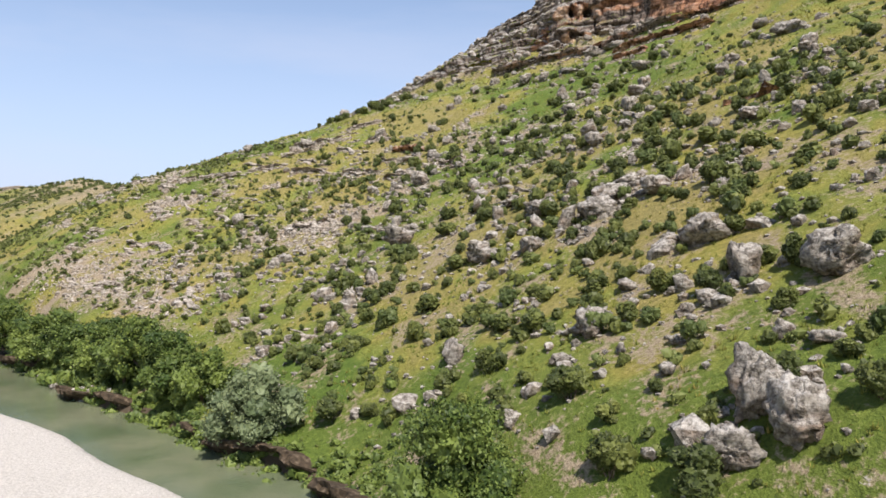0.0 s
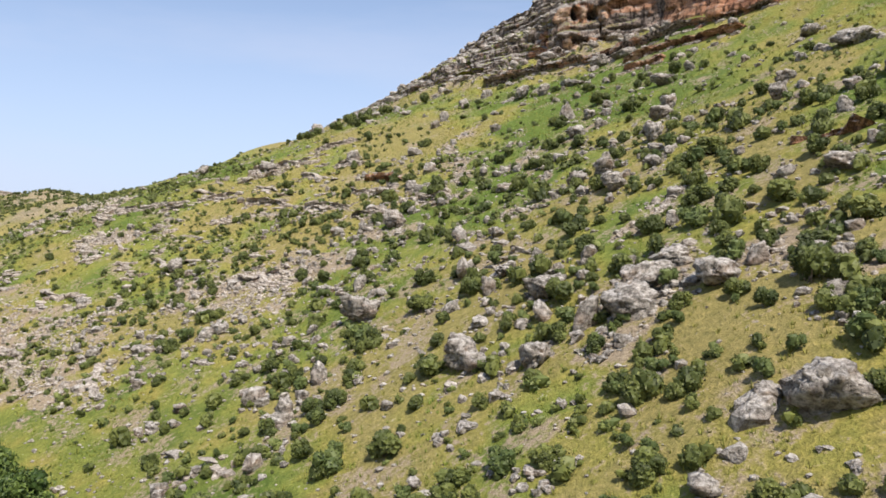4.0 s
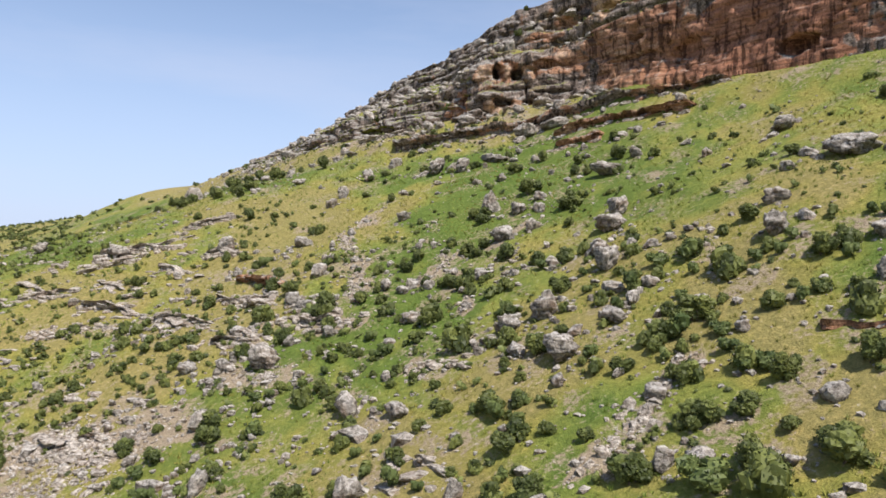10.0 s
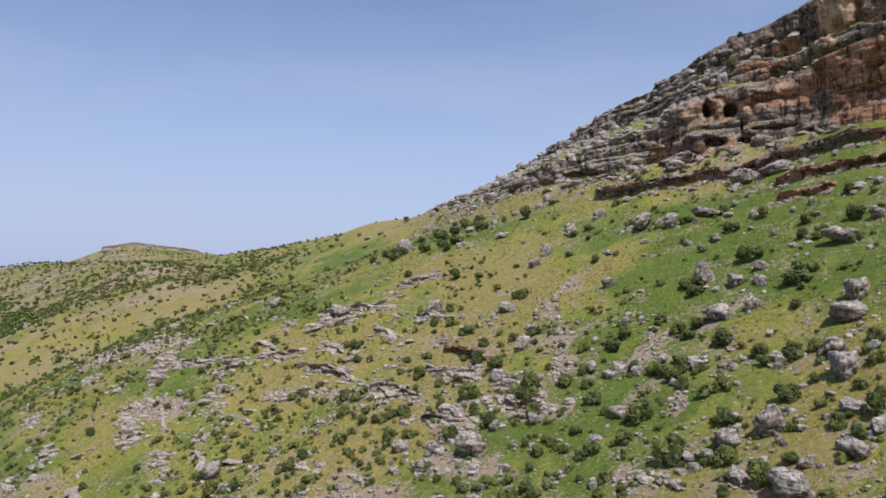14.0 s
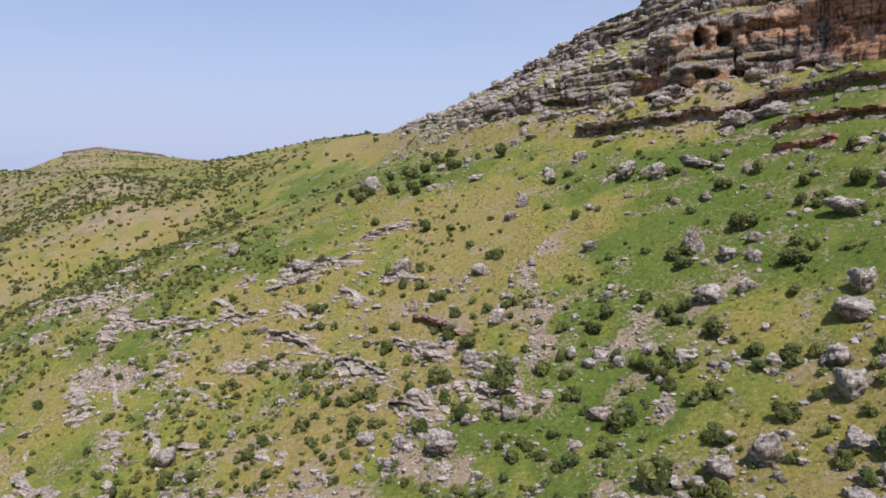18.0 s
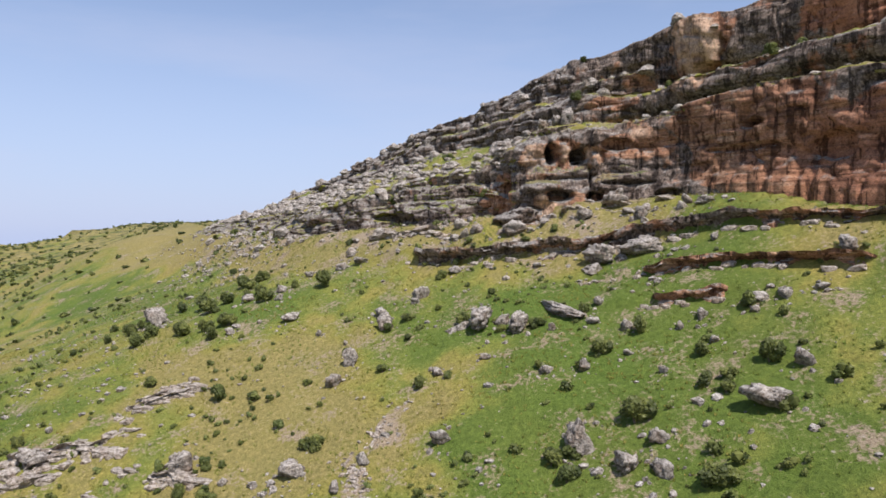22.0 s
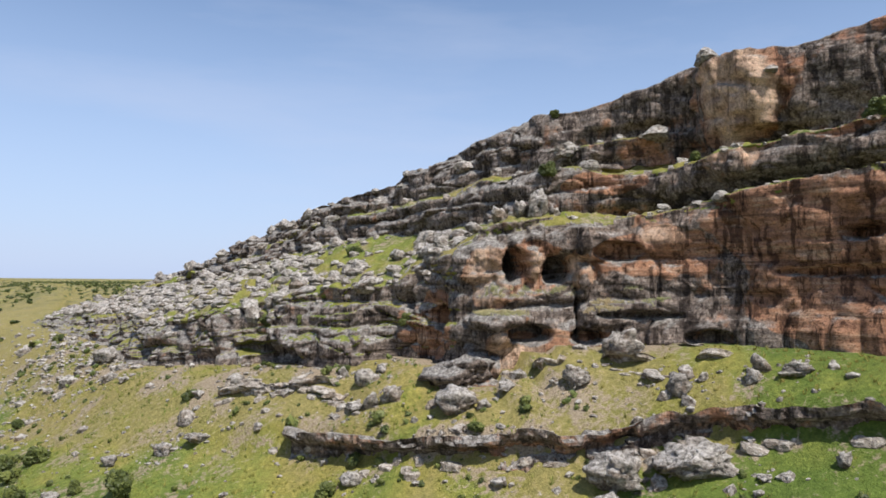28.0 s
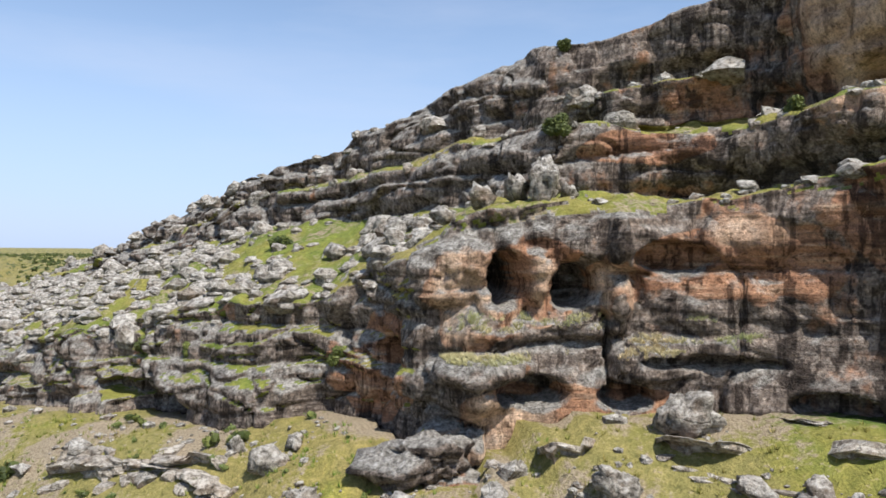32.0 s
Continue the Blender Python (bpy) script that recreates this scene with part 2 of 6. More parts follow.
def flat_top(x, y):
    """The far hill with a flat top, highest at its steep left end."""
    p, q = .83 * (x + 485) + .55 * (y - 812), -.55 * (x + 485) + .83 * (y - 812)
    across = np.where(p > 0, np.clip(1 - p / 185, 0, 1), np.where(p > -36, 1 + .006 * p, np.clip(.45 * (1 + (p + 36) / 50), 0, .45)))
    return 25 * across * (.75 * smooth(-110, -15, q) + .25 * smooth(-16, -6, q))


def ground_z(x, y, detail=True):
    x, y = np.asarray(x, float), np.asarray(y, float)
    u, v = -.57 * x + .82 * y, .82 * x + .57 * y
    w = river_offset(x, y)
    h = hill(x, y)
    along, head = -.72 * x + .69 * y, 0
    head = 15 * smooth(215, 300, along)
    plat = 48 + flat_top(x, y) + 20 * np.exp(-((x + 110) ** 2 + (y - 560) ** 2) / 90 ** 2) + 4 * fbm(x / 160, y / 160, 3.3, 3)
    far = np.minimum(.5 * w - 1 + head, plat) - 4 * np.exp(-((.5 * w - plat) / 12) ** 2)
    far = far - 85 * smooth(850, 2400, np.hypot(x, y))
    out = np.maximum(np.maximum(-60 - u, u - 262), np.maximum(v - 170, -v - 30))
    k = smooth(-10, 90, out)
    h = h * (1 - k) + far * k
    h = h + smooth(20, 34, w) * (1.1 * fbm(x / 23, y / 23, 0.5, 3) + .35 * fbm(x / 5, y / 5, 7.5, 3))
    # low steps where beds of rock crop out as terraces
    for line, high in TERRACES:
        p = np.array(line, float)
        d = np.full(x.shape, 1e9)
        for (ax, ay), (bx, by) in zip(p[:-1], p[1:]):
            ln = np.hypot(bx - ax, by - ay)
            t = np.clip(((x - ax) * (bx - ax) + (y - ay) * (by - ay)) / ln ** 2, -.0, 1)
            q = np.hypot(x - ax - t * (bx - ax), y - ay - t * (by - ay))
            side_ = np.sign((x - ax) * (by - ay) - (y - ay) * (bx - ax))
            d = np.where(q < np.abs(d), q * side_, d)
        h = h + high * smooth(.3, 1.2, d) * np.exp(-(np.maximum(d, 0) / 6) ** 2)
    # meet the cliff's foot, and rise to the upland behind it
    dist, zf, zb, deep = from_cliff(x, y)
    near = np.exp(-(np.minimum(dist, 0) / (7 + 30 * smooth(205, 262, u))) ** 2)
    h = h + (zf - h) * near
    # hollows that keep the shoulder of the hill low towards the valley's end
    for hx, hy, deep_, wide in HOLLOWS:
        h = h - deep_ * np.exp(-((x - hx) ** 2 + (y - hy) ** 2) / wide ** 2) * smooth(1, 14, -dist)
    behind = beyond_brink(x, y)
    inside = smooth(3.5, 8, behind)
    h = np.where(dist > 2.4, zf - 1.2 + (zb - .5 - zf + 1.2) * inside + inside * .5 * fbm(x / 9, y / 9, 2.2, 3), h)
    h = h + .012 * np.maximum(behind - 25, 0)
    # river, bars and the other bank
    bed = np.where(w > -3.4, -.9 + .0 * w, 0)
    bank = -.9 + 2.2 * smooth(3.0, 5.2, w) + .25 * np.maximum(w - 5, 0)
    bar = .35 - 1.25 * smooth(-4.3, -2.2, w) + .018 * np.maximum(-4 - w, 0) + .10 * fbm(x / 2.5, y / 2.5, 1.1, 3)
    other = np.minimum(.38 * np.maximum(-w - 62 + 54 * smooth(190, 270, along), 0), 46 + flat_top(x, y) + 4 * fbm(x / 170, y / 170, 8.1, 3))
    low = np.where(w > 0, bank, bar + other) + head
    t = smooth(4.5, 15, w)
    z = low * (1 - t) + h * t
    if detail:
        z = z + smooth(4, 9, w) * .10 * fbm(x / 1.3, y / 1.3, 5.1, 2)
    return z


# ---- mesh helpers ----
def mesh_from(name, verts, faces, mats, smooth_faces=True, index=None):
    """A mesh from arrays: verts (n, 3), faces (m, 3 or 4)."""
    me = bpy.data.meshes.new(name)
    verts, faces = np.asarray(verts, np.float32), np.asarray(faces, np.int32)
    n, k = faces.shape
    me.vertices.add(len(verts))
    me.vertices.foreach_set("co", verts.ravel())
    me.loops.add(n * k)
    me.loops.foreach_set("vertex_index", faces.ravel())
    me.polygons.add(n)
    me.polygons.foreach_set("loop_start", np.arange(0, n * k, k, dtype=np.int32))
    me.polygons.foreach_set("loop_total", np.full(n, k, np.int32))
    for m in (mats if isinstance(mats, (list, tuple)) else [mats]):
        me.materials.append(m)
    me.polygons.foreach_set("use_smooth", np.full(n, smooth_faces))
    if index is not None:
        me.polygons.foreach_set("material_index", np.asarray(index, np.int32))
    me.update(calc_edges=True)
    me.validate()
    return me


def grid_faces(rows, cols):
    i = np.arange(rows - 1)[:, None] * cols + np.arange(cols - 1)[None, :]
    return np.stack([i, i + 1, i + cols + 1, i + cols], -1).reshape(-1, 4)


# ---- materials ----
def material(name, rough=0.9):
    m = bpy.data.materials.new(name)
    m.use_nodes = True
    b = m.node_tree.nodes["Principled BSDF"]
    b.inputs["Roughness"].default_value = rough
    b.inputs["Specular IOR Level"].default_value = 0.25
    return m, m.node_tree.nodes, m.node_tree.links, b


def noise_node(n, l, coord, scale, detail=4.0, rough=0.55, stretch=None):
    t = n.new("ShaderNodeTexNoise")
    t.inputs["Scale"].default_value, t.inputs["Detail"].default_value, t.inputs["Roughness"].default_value = scale, detail, rough
    if stretch:
        mp = n.new("ShaderNodeMapping")
        mp.inputs["Scale"].default_value = stretch
        l.new(coord, mp.inputs[0])
        coord = mp.outputs[0]
    l.new(coord, t.inputs["Vector"])
    return t.outputs["Fac"]


def ramp(n, l, fac, stops):
    r = n.new("ShaderNodeValToRGB")
    e = r.color_ramp.elements
    while len(e) < len(stops):
        e.new(0.5)
    for i, (p, c) in enumerate(stops):
        e[i].position = p
        e[i].color = (*c, 1) if isinstance(c, tuple) else (c, c, c, 1)
    l.new(fac, r.inputs[0])
    return r.outputs[0]


def mix(n, l, fac, a, b, kind="MIX"):
    m = n.new("ShaderNodeMix")
    m.data_type, m.blend_type = "RGBA", kind
    for s, v in ((m.inputs[0], fac), (m.inputs[6], a), (m.inputs[7], b)):
        if isinstance(v, (int, float)):
            s.default_value = v
        elif isinstance(v, tuple):
            s.default_value = (*v, 1)
        else:
            l.new(v, s)
    return m.outputs[2]


def calc(n, l, op, a, b=0.0, c=0.0):
    m = n.new("ShaderNodeMath")
    m.operation = op
    for i, v in enumerate((a, b, c)):
        if isinstance(v, (int, float)):
            m.inputs[i].default_value = v
        else:
            l.new(v, m.inputs[i])
    return m.outputs[0]


def bump(n, l, b, height, strength, distance):
    bn = n.new("ShaderNodeBump")
    bn.inputs["Strength"].default_value, bn.inputs["Distance"].default_value = strength, distance
    l.new(height, bn.inputs["Height"])
    l.new(bn.outputs[0], b.inputs["Normal"])


def ground_material():
    m, n, l, b = material("meadow", 0.95)
    pos = n.new("ShaderNodeNewGeometry").outputs["Position"]
    sep = n.new("ShaderNodeSeparateXYZ")
    l.new(pos, sep.inputs[0])
    big = noise_node(n, l, pos, 0.035, 5, 0.6)
    mid = noise_node(n, l, pos, 0.22, 5, 0.6)
    fine = noise_node(n, l, pos, 2.2, 5, 0.7)
    tuft = noise_node(n, l, pos, 7.0, 3, 0.7)
    lush = n.new("ShaderNodeAttribute")
    lush.attribute_name = "lush"
    bare = n.new("ShaderNodeAttribute")
    bare.attribute_name = "bare"
    k = calc(n, l, "ADD", lush.outputs["Fac"], calc(n, l, "MULTIPLY", calc(n, l, "SUBTRACT", mid, 0.5), 1.25))
    grass = ramp(n, l, k, [(0.0, (0.262, 0.212, 0.088)), (0.22, (0.25, 0.22, 0.058)), (0.45, (0.168, 0.198, 0.04)), (0.8, (0.062, 0.125, 0.016))])
    col = mix(n, l, 0.25, grass, ramp(n, l, big, [(0.35, (0.18, 0.21, 0.052)), (0.65, (0.29, 0.25, 0.075))]))
    dark = ramp(n, l, fine, [(0.30, (0.42, 0.45, 0.34)), (0.44, (0.86, 0.88, 0.8)), (0.56, (1.08, 1.06, 1.0)), (0.68, (1.6, 1.52, 1.45))])
    col = mix(n, l, 0.8, col, dark, "MULTIPLY")
    blades = ramp(n, l, tuft, [(0.3, (0.55, 0.6, 0.5)), (0.6, (1.15, 1.12, 1.05))])
    col = mix(n, l, 0.6, col, blades, "MULTIPLY")
    soil_at = ramp(n, l, calc(n, l, "ADD", calc(n, l, "MULTIPLY", mid, 0.55), calc(n, l, "MULTIPLY", fine, 0.5)), [(0.565, 0.0), (0.63, 1.0)])
    worn = calc(n, l, "ADD", bare.outputs["Fac"], calc(n, l, "MULTIPLY", calc(n, l, "SUBTRACT", fine, 0.5), 1.6))
    soil_at = calc(n, l, "MAXIMUM", soil_at, ramp(n, l, worn, [(0.38, 0.0), (0.66, 1.0)]))
    soil = ramp(n, l, tuft, [(0.3, (0.17, 0.122, 0.078)), (0.65, (0.38, 0.312, 0.215))])
    col = mix(n, l, soil_at, col, soil)
    stone_at = ramp(n, l, noise_node(n, l, pos, 1.1, 6, 0.75), [(0.66, 0.0), (0.70, 1.0)])
    col = mix(n, l, calc(n, l, "MULTIPLY", stone_at, 0.8), col, (0.42, 0.40, 0.36))
    # thorny cover on the far hills
    far_at = n.new("ShaderNodeAttribute")
    far_at.attribute_name = "remote"
    dots = ramp(n, l, noise_node(n, l, pos, 0.16, 4, 0.7), [(0.50, 0.0), (0.58, 1.0)])
    col = mix(n, l, calc(n, l, "MULTIPLY", dots, far_at.outputs["Fac"]), col, (0.055, 0.075, 0.03))
    # river gravel below the bank
    low = calc(n, l, "ADD", sep.outputs["Z"], calc(n, l, "MULTIPLY", calc(n, l, "SUBTRACT", mid, 0.5), 1.2))
    bankside = calc(n, l, "ADD", calc(n, l, "MULTIPLY", sep.outputs["X"], .69), calc(n, l, "MULTIPLY", sep.outputs["Y"], .72))
    shingle = ramp(n, l, noise_node(n, l, pos, 5.0, 4, 0.8), [(0.3, (0.36, 0.33, 0.29)), (0.6, (0.62, 0.58, 0.53))])
    is_low = calc(n, l, "LESS_THAN", low, 1.7)
    is_bar = calc(n, l, "MULTIPLY", is_low, calc(n, l, "LESS_THAN", bankside, 26.0))
    col = mix(n, l, is_bar, col, shingle)
    mud = calc(n, l, "LESS_THAN", low, 0.75)
    col = mix(n, l, calc(n, l, "MULTIPLY", mud, calc(n, l, "GREATER_THAN", bankside, 24.0)), col, (0.10, 0.075, 0.05))
    l.new(col, b.inputs["Base Color"])
    hgt = calc(n, l, "ADD", calc(n, l, "MULTIPLY", fine, 0.7), calc(n, l, "MULTIPLY", tuft, 0.5))
    bump(n, l, b, hgt, 0.9, 0.35)
    return m


def rock_material(name, cliff=False, earthy=False):
    m, n, l, b = material(name, 0.92)
    geo = n.new("ShaderNodeNewGeometry")
    pos = geo.outputs["Position"]
    sep = n.new("ShaderNodeSeparateXYZ")
    l.new(geo.outputs["Normal"], sep.inputs[0])
    fine = noise_node(n, l, pos, 3.0, 6, 0.7)
    mid = noise_node(n, l, pos, 0.55, 5, 0.65)
    bed = noise_node(n, l, pos, 1.0, 5, 0.65, (0.25, 0.25, 2.6))
    pits = noise_node(n, l, pos, 9.0, 3, 0.7)
    grey = ramp(n, l, fine, [(0.32, (0.055, 0.049, 0.043)), (0.43, (0.175, 0.158, 0.138)), (0.54, (0.34, 0.315, 0.282)), (0.70, (0.53, 0.505, 0.465))])
    if earthy:
        grey = ramp(n, l, fine, [(0.32, (0.11, 0.09, 0.073)), (0.43, (0.27, 0.23, 0.19)), (0.54, (0.46, 0.41, 0.35)), (0.70, (0.62, 0.57, 0.51))])
    if cliff:
        grey = ramp(n, l, fine, [(0.32, (0.075, 0.066, 0.058)), (0.43, (0.165, 0.15, 0.132)), (0.54, (0.28, 0.26, 0.235)), (0.70, (0.46, 0.44, 0.41))])
        streak = noise_node(n, l, pos, 1.0, 5, 0.6, (0.75, 0.75, 0.07))
        drip = noise_node(n, l, pos, 1.0, 5, 0.65, (2.3, 2.3, 0.11))
        hue = noise_node(n, l, pos, 0.16, 5, 0.65, (1.0, 1.0, 1.5))
        fresh = n.new("ShaderNodeAttribute")
        fresh.attribute_name = "fresh"
        pale = n.new("ShaderNodeAttribute")
        pale.attribute_name = "pale"
        px = n.new("ShaderNodeSeparateXYZ")
        l.new(pos, px.inputs[0])
        ochre = ramp(n, l, calc(n, l, "ADD", calc(n, l, "MULTIPLY", bed, 0.6), calc(n, l, "MULTIPLY", mid, 0.4)), [(0.30, (0.16, 0.08, 0.052)), (0.52, (0.34, 0.185, 0.112)), (0.68, (0.55, 0.40, 0.285))])
        ochre = mix(n, l, ramp(n, l, calc(n, l, "DIVIDE", px.outputs["X"], 60.0), [(0.84, 0.0), (1.0, 0.75)]), ochre, ramp(n, l, mid, [(0.35, (0.21, 0.09, 0.055)), (0.65, (0.41, 0.195, 0.122))]))
        ochre = mix(n, l, pale.outputs["Fac"], ochre, ramp(n, l, mid, [(0.3, (0.34, 0.215, 0.14)), (0.62, (0.56, 0.40, 0.285))]))
        dusk = ramp(n, l, fine, [(0.3, (0.06, 0.046, 0.038)), (0.5, (0.175, 0.14, 0.118)), (0.72, (0.40, 0.345, 0.30))])
        soot = ramp(n, l, calc(n, l, "ADD", calc(n, l, "MULTIPLY", streak, 0.6), calc(n, l, "MULTIPLY", drip, 0.4)), [(0.45, (0.17, 0.145, 0.135)), (0.487, (1.0, 1.0, 1.0))])
        rim = ramp(n, l, calc(n, l, "DIVIDE", px.outputs["X"], 60.0), [(0.6, 0.0), (0.8, 0.06)])
        amount = calc(n, l, "ADD", calc(n, l, "MULTIPLY", fresh.outputs["Fac"], 0.48), calc(n, l, "MULTIPLY", calc(n, l, "ADD", hue, calc(n, l, "MULTIPLY", streak, 0.5)), 0.62))
        amount = calc(n, l, "ADD", amount, rim)
        face = mix(n, l, ramp(n, l, amount, [(0.545, 0.0), (0.60, 1.0)]), dusk, ochre)
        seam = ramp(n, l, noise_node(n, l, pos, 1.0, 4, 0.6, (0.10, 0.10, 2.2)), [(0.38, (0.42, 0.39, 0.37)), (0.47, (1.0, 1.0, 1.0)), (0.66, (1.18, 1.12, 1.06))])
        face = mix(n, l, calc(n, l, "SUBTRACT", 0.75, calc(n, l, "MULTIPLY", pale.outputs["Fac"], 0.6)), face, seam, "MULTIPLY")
        # pale patches get a tan lightened towards the look of rock in sun
        tan = ramp(n, l, mid, [(0.3, (0.31, 0.195, 0.125)), (0.62, (0.58, 0.425, 0.31))])
        face = mix(n, l, calc(n, l, "MULTIPLY", pale.outputs["Fac"], 0.65), face, tan)
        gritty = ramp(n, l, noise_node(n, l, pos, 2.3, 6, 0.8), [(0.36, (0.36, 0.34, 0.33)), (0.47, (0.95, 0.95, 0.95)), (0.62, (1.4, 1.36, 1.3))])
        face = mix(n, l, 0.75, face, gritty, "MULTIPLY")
        # dark spots in the colour stand in for small shaded hollows
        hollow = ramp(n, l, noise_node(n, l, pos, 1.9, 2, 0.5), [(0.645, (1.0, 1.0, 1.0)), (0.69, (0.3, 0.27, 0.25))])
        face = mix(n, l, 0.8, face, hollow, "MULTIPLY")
        face = mix(n, l, calc(n, l, "SUBTRACT", 0.82, calc(n, l, "MULTIPLY", pale.outputs["Fac"], 0.3)), face, soot, "MULTIPLY")
        dull = ramp(n, l, calc(n, l, "DIVIDE", px.outputs["X"], 60.0), [(0.55, 0.0), (0.75, 0.22)])
        tilt = calc(n, l, "SUBTRACT", sep.outputs["Z"], dull)
        up = ramp(n, l, calc(n, l, "ADD", tilt, calc(n, l, "MULTIPLY", calc(n, l, "SUBTRACT", mid, 0.5), 1.1)), [(0.30, 0.0), (0.66, 1.0)])
        col = mix(n, l, up, face, grey)
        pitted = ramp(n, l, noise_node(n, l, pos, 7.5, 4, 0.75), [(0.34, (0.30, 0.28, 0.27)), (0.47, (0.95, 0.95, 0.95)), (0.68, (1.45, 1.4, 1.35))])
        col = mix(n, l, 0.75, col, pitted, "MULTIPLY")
    else:
        rust = ramp(n, l, mid, [(0.48, 0.0), (0.68, 0.75)])
        col = mix(n, l, rust, grey, ramp(n, l, fine, [(0.35, (0.11, 0.07, 0.045)), (0.6, (0.30, 0.20, 0.135))]))
        # tops whitened in the colour: part lichen, part the brightness of sunlit faces
        lit_crust = ramp(n, l, calc(n, l, "ADD", sep.outputs["Z"], calc(n, l, "MULTIPLY", calc(n, l, "SUBTRACT", mid, 0.5), 1.4)), [(0.40, 0.0), (0.80, 0.4 if earthy else 0.65)])
        col = mix(n, l, lit_crust, col, ramp(n, l, fine, [(0.36, (0.15, 0.138, 0.125)), (0.45, (0.36, 0.34, 0.315)), (0.58, (0.66, 0.64, 0.61))]))
        tone = ramp(n, l, bed, [(0.3, (0.5, 0.48, 0.45)), (0.6, (1.06, 1.03, 0.98))])
        col = mix(n, l, 0.8, col, tone, "MULTIPLY")
    l.new(col, b.inputs["Base Color"])
    hgt = calc(n, l, "ADD", calc(n, l, "ADD", calc(n, l, "MULTIPLY", fine, 0.8), calc(n, l, "MULTIPLY", pits, 0.25)), calc(n, l, "MULTIPLY", bed, 0.7))
    if not cliff:
        vor = n.new("ShaderNodeTexVoronoi")
        vor.feature = "DISTANCE_TO_EDGE"
        vor.inputs["Scale"].default_value = 0.75
        bent = n.new("ShaderNodeVectorMath")
        bent.operation = "ADD"
        l.new(pos, bent.inputs[0])
        l.new(calc(n, l, "MULTIPLY", mid, 2.2), bent.inputs[1])
        l.new(bent.outputs[0], vor.inputs["Vector"])
        split = ramp(n, l, vor.outputs["Distance"], [(0.0, 0.0), (0.05, 1.0)])
        hgt = calc(n, l, "ADD", hgt, calc(n, l, "MULTIPLY", split, 0.25))
    bump(n, l, b, hgt, 1.0, 0.30)
    return m


def leaf_material(name, a, c):
    m, n, l, b = material(name, 0.55)
    geo = n.new("ShaderNodeNewGeometry")
    info = n.new("ShaderNodeObjectInfo")
    r = ramp(n, l, geo.outputs["Random Per Island"], [(0.0, a), (1.0, c)])
    tone = ramp(n, l, info.outputs["Random"], [(0.0, (0.72, 0.78, 0.75)), (1.0, (1.25, 1.2, 1.1))])
    l.new(mix(n, l, 1.0, r, tone, "MULTIPLY"), b.inputs["Base Color"])
    b.inputs["Subsurface Weight"].default_value = 0.0
    return m


MEADOW = ground_material()
LIMESTONE = rock_material("limestone")
LEDGE_STONE = rock_material("ledge_stone", earthy=True)
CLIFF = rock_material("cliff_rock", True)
LEAF = leaf_material("shrub_leaf", (0.028, 0.04, 0.011), (0.125, 0.142, 0.038))
LEAF_TREE = leaf_material("tree_leaf", (0.032, 0.058, 0.013), (0.145, 0.19, 0.044))
LEAF_WILLOW = leaf_material("willow_leaf", (0.07, 0.098, 0.048), (0.16, 0.195, 0.105))
LEAF_LIGHT = leaf_material("spring_leaf", (0.05, 0.072, 0.02), (0.15, 0.175, 0.055))
BARK, bn_, bl_, bb_ = material("bark", 0.9)
bl_.new(ramp(bn_, bl_, noise_node(bn_, bl_, bn_.new("ShaderNodeNewGeometry").outputs["Position"], 6, 4), [(0.3, (0.07, 0.05, 0.035)), (0.7, (0.2, 0.16, 0.12))]), bb_.inputs["Base Color"])

EARTH, en_, el_, eb_ = material("bank_earth", 0.95)
el_.new(ramp(en_, el_, noise_node(en_, el_, en_.new("ShaderNodeNewGeometry").outputs["Position"], 2.2, 5), [(0.3, (0.022, 0.016, 0.01)), (0.55, (0.07, 0.05, 0.032)), (0.75, (0.20, 0.155, 0.11))]), eb_.inputs["Base Color"])

# ---- ground ----
# bare scree: ends of each streak, half width
SCREE_A = [(-28.6, 110.1, -16.6, 104.6, 5), (-24.7, 115.9, -15.9, 108.1, 2.4), (-29.6, 115.1, -11.7, 109.5, 3.4), (-57.1, 139.1, -47.3, 136.1, 2.5), (-7.3, 115.3, -2.3, 111.4, 1.8), (-9.8, 122.5, -4.8, 118.2, 1.1), (-34, 135.4, -24.2, 133.2, 1.3), (-4.8, 123.1, 5.4, 116.2, 1.3), (5.5, 129.2, 4.8, 122, 1.2), (7.3, 143.8, 4.2, 139, 0.6), (15.2, 124.8, 15.6, 118.9, 0.8), (16.3, 112.7, 15.3, 110.3, 0.7), (10, 104.1, 11.5, 100.9, 1.1), (8.1, 145.6, 5.2, 141, 1), (4.2, 139.4, 5.1, 131.5, 1)]
SCREE_B = [(5.6, 126.8, 5.3, 121.7, 1.4), (16.5, 123.1, 12.1, 120.1, 1.1), (25, 124.4, 20.9, 122.1, 1), (15.9, 111.8, 15.8, 109.5, 0.9), (-55.4, 138.2, -48, 137.2, 1.9), (-10.2, 122.7, -5.2, 118.6, 0.8), (-1.3, 121.1, 4, 118.2, 0.5), (-34.3, 135.9, -23.6, 133.3, 1), (-68.1, 122.9, -41.7, 105.8, 7), (-60, 111.6, -34.9, 96.2, 3.1), (26.2, 86.9, 21.3, 82.4, 0.5), (35.1, 100.8, 31.5, 93, 0.5), (19.8, 83.8, 16.8, 81.1, 0.5), (8.7, 145.5, 7.2, 141.7, 1), (3.5, 140.6, 4.1, 136.6, 1.3)]
SCREE_C = [(25.7, 85.8, 18.9, 81.4, 1.6), (25.5, 62, 23, 68, 1.8), (20, 72, 13, 66, 2.0), (-60, 158, -80, 168, 5), (29.2, 169.6, 30.8, 172.6, .8), (30, 156.5, 36, 152.8, .6), (36, 159.5, 43, 154, .6), (22, 168, 30, 163.6, .7)]
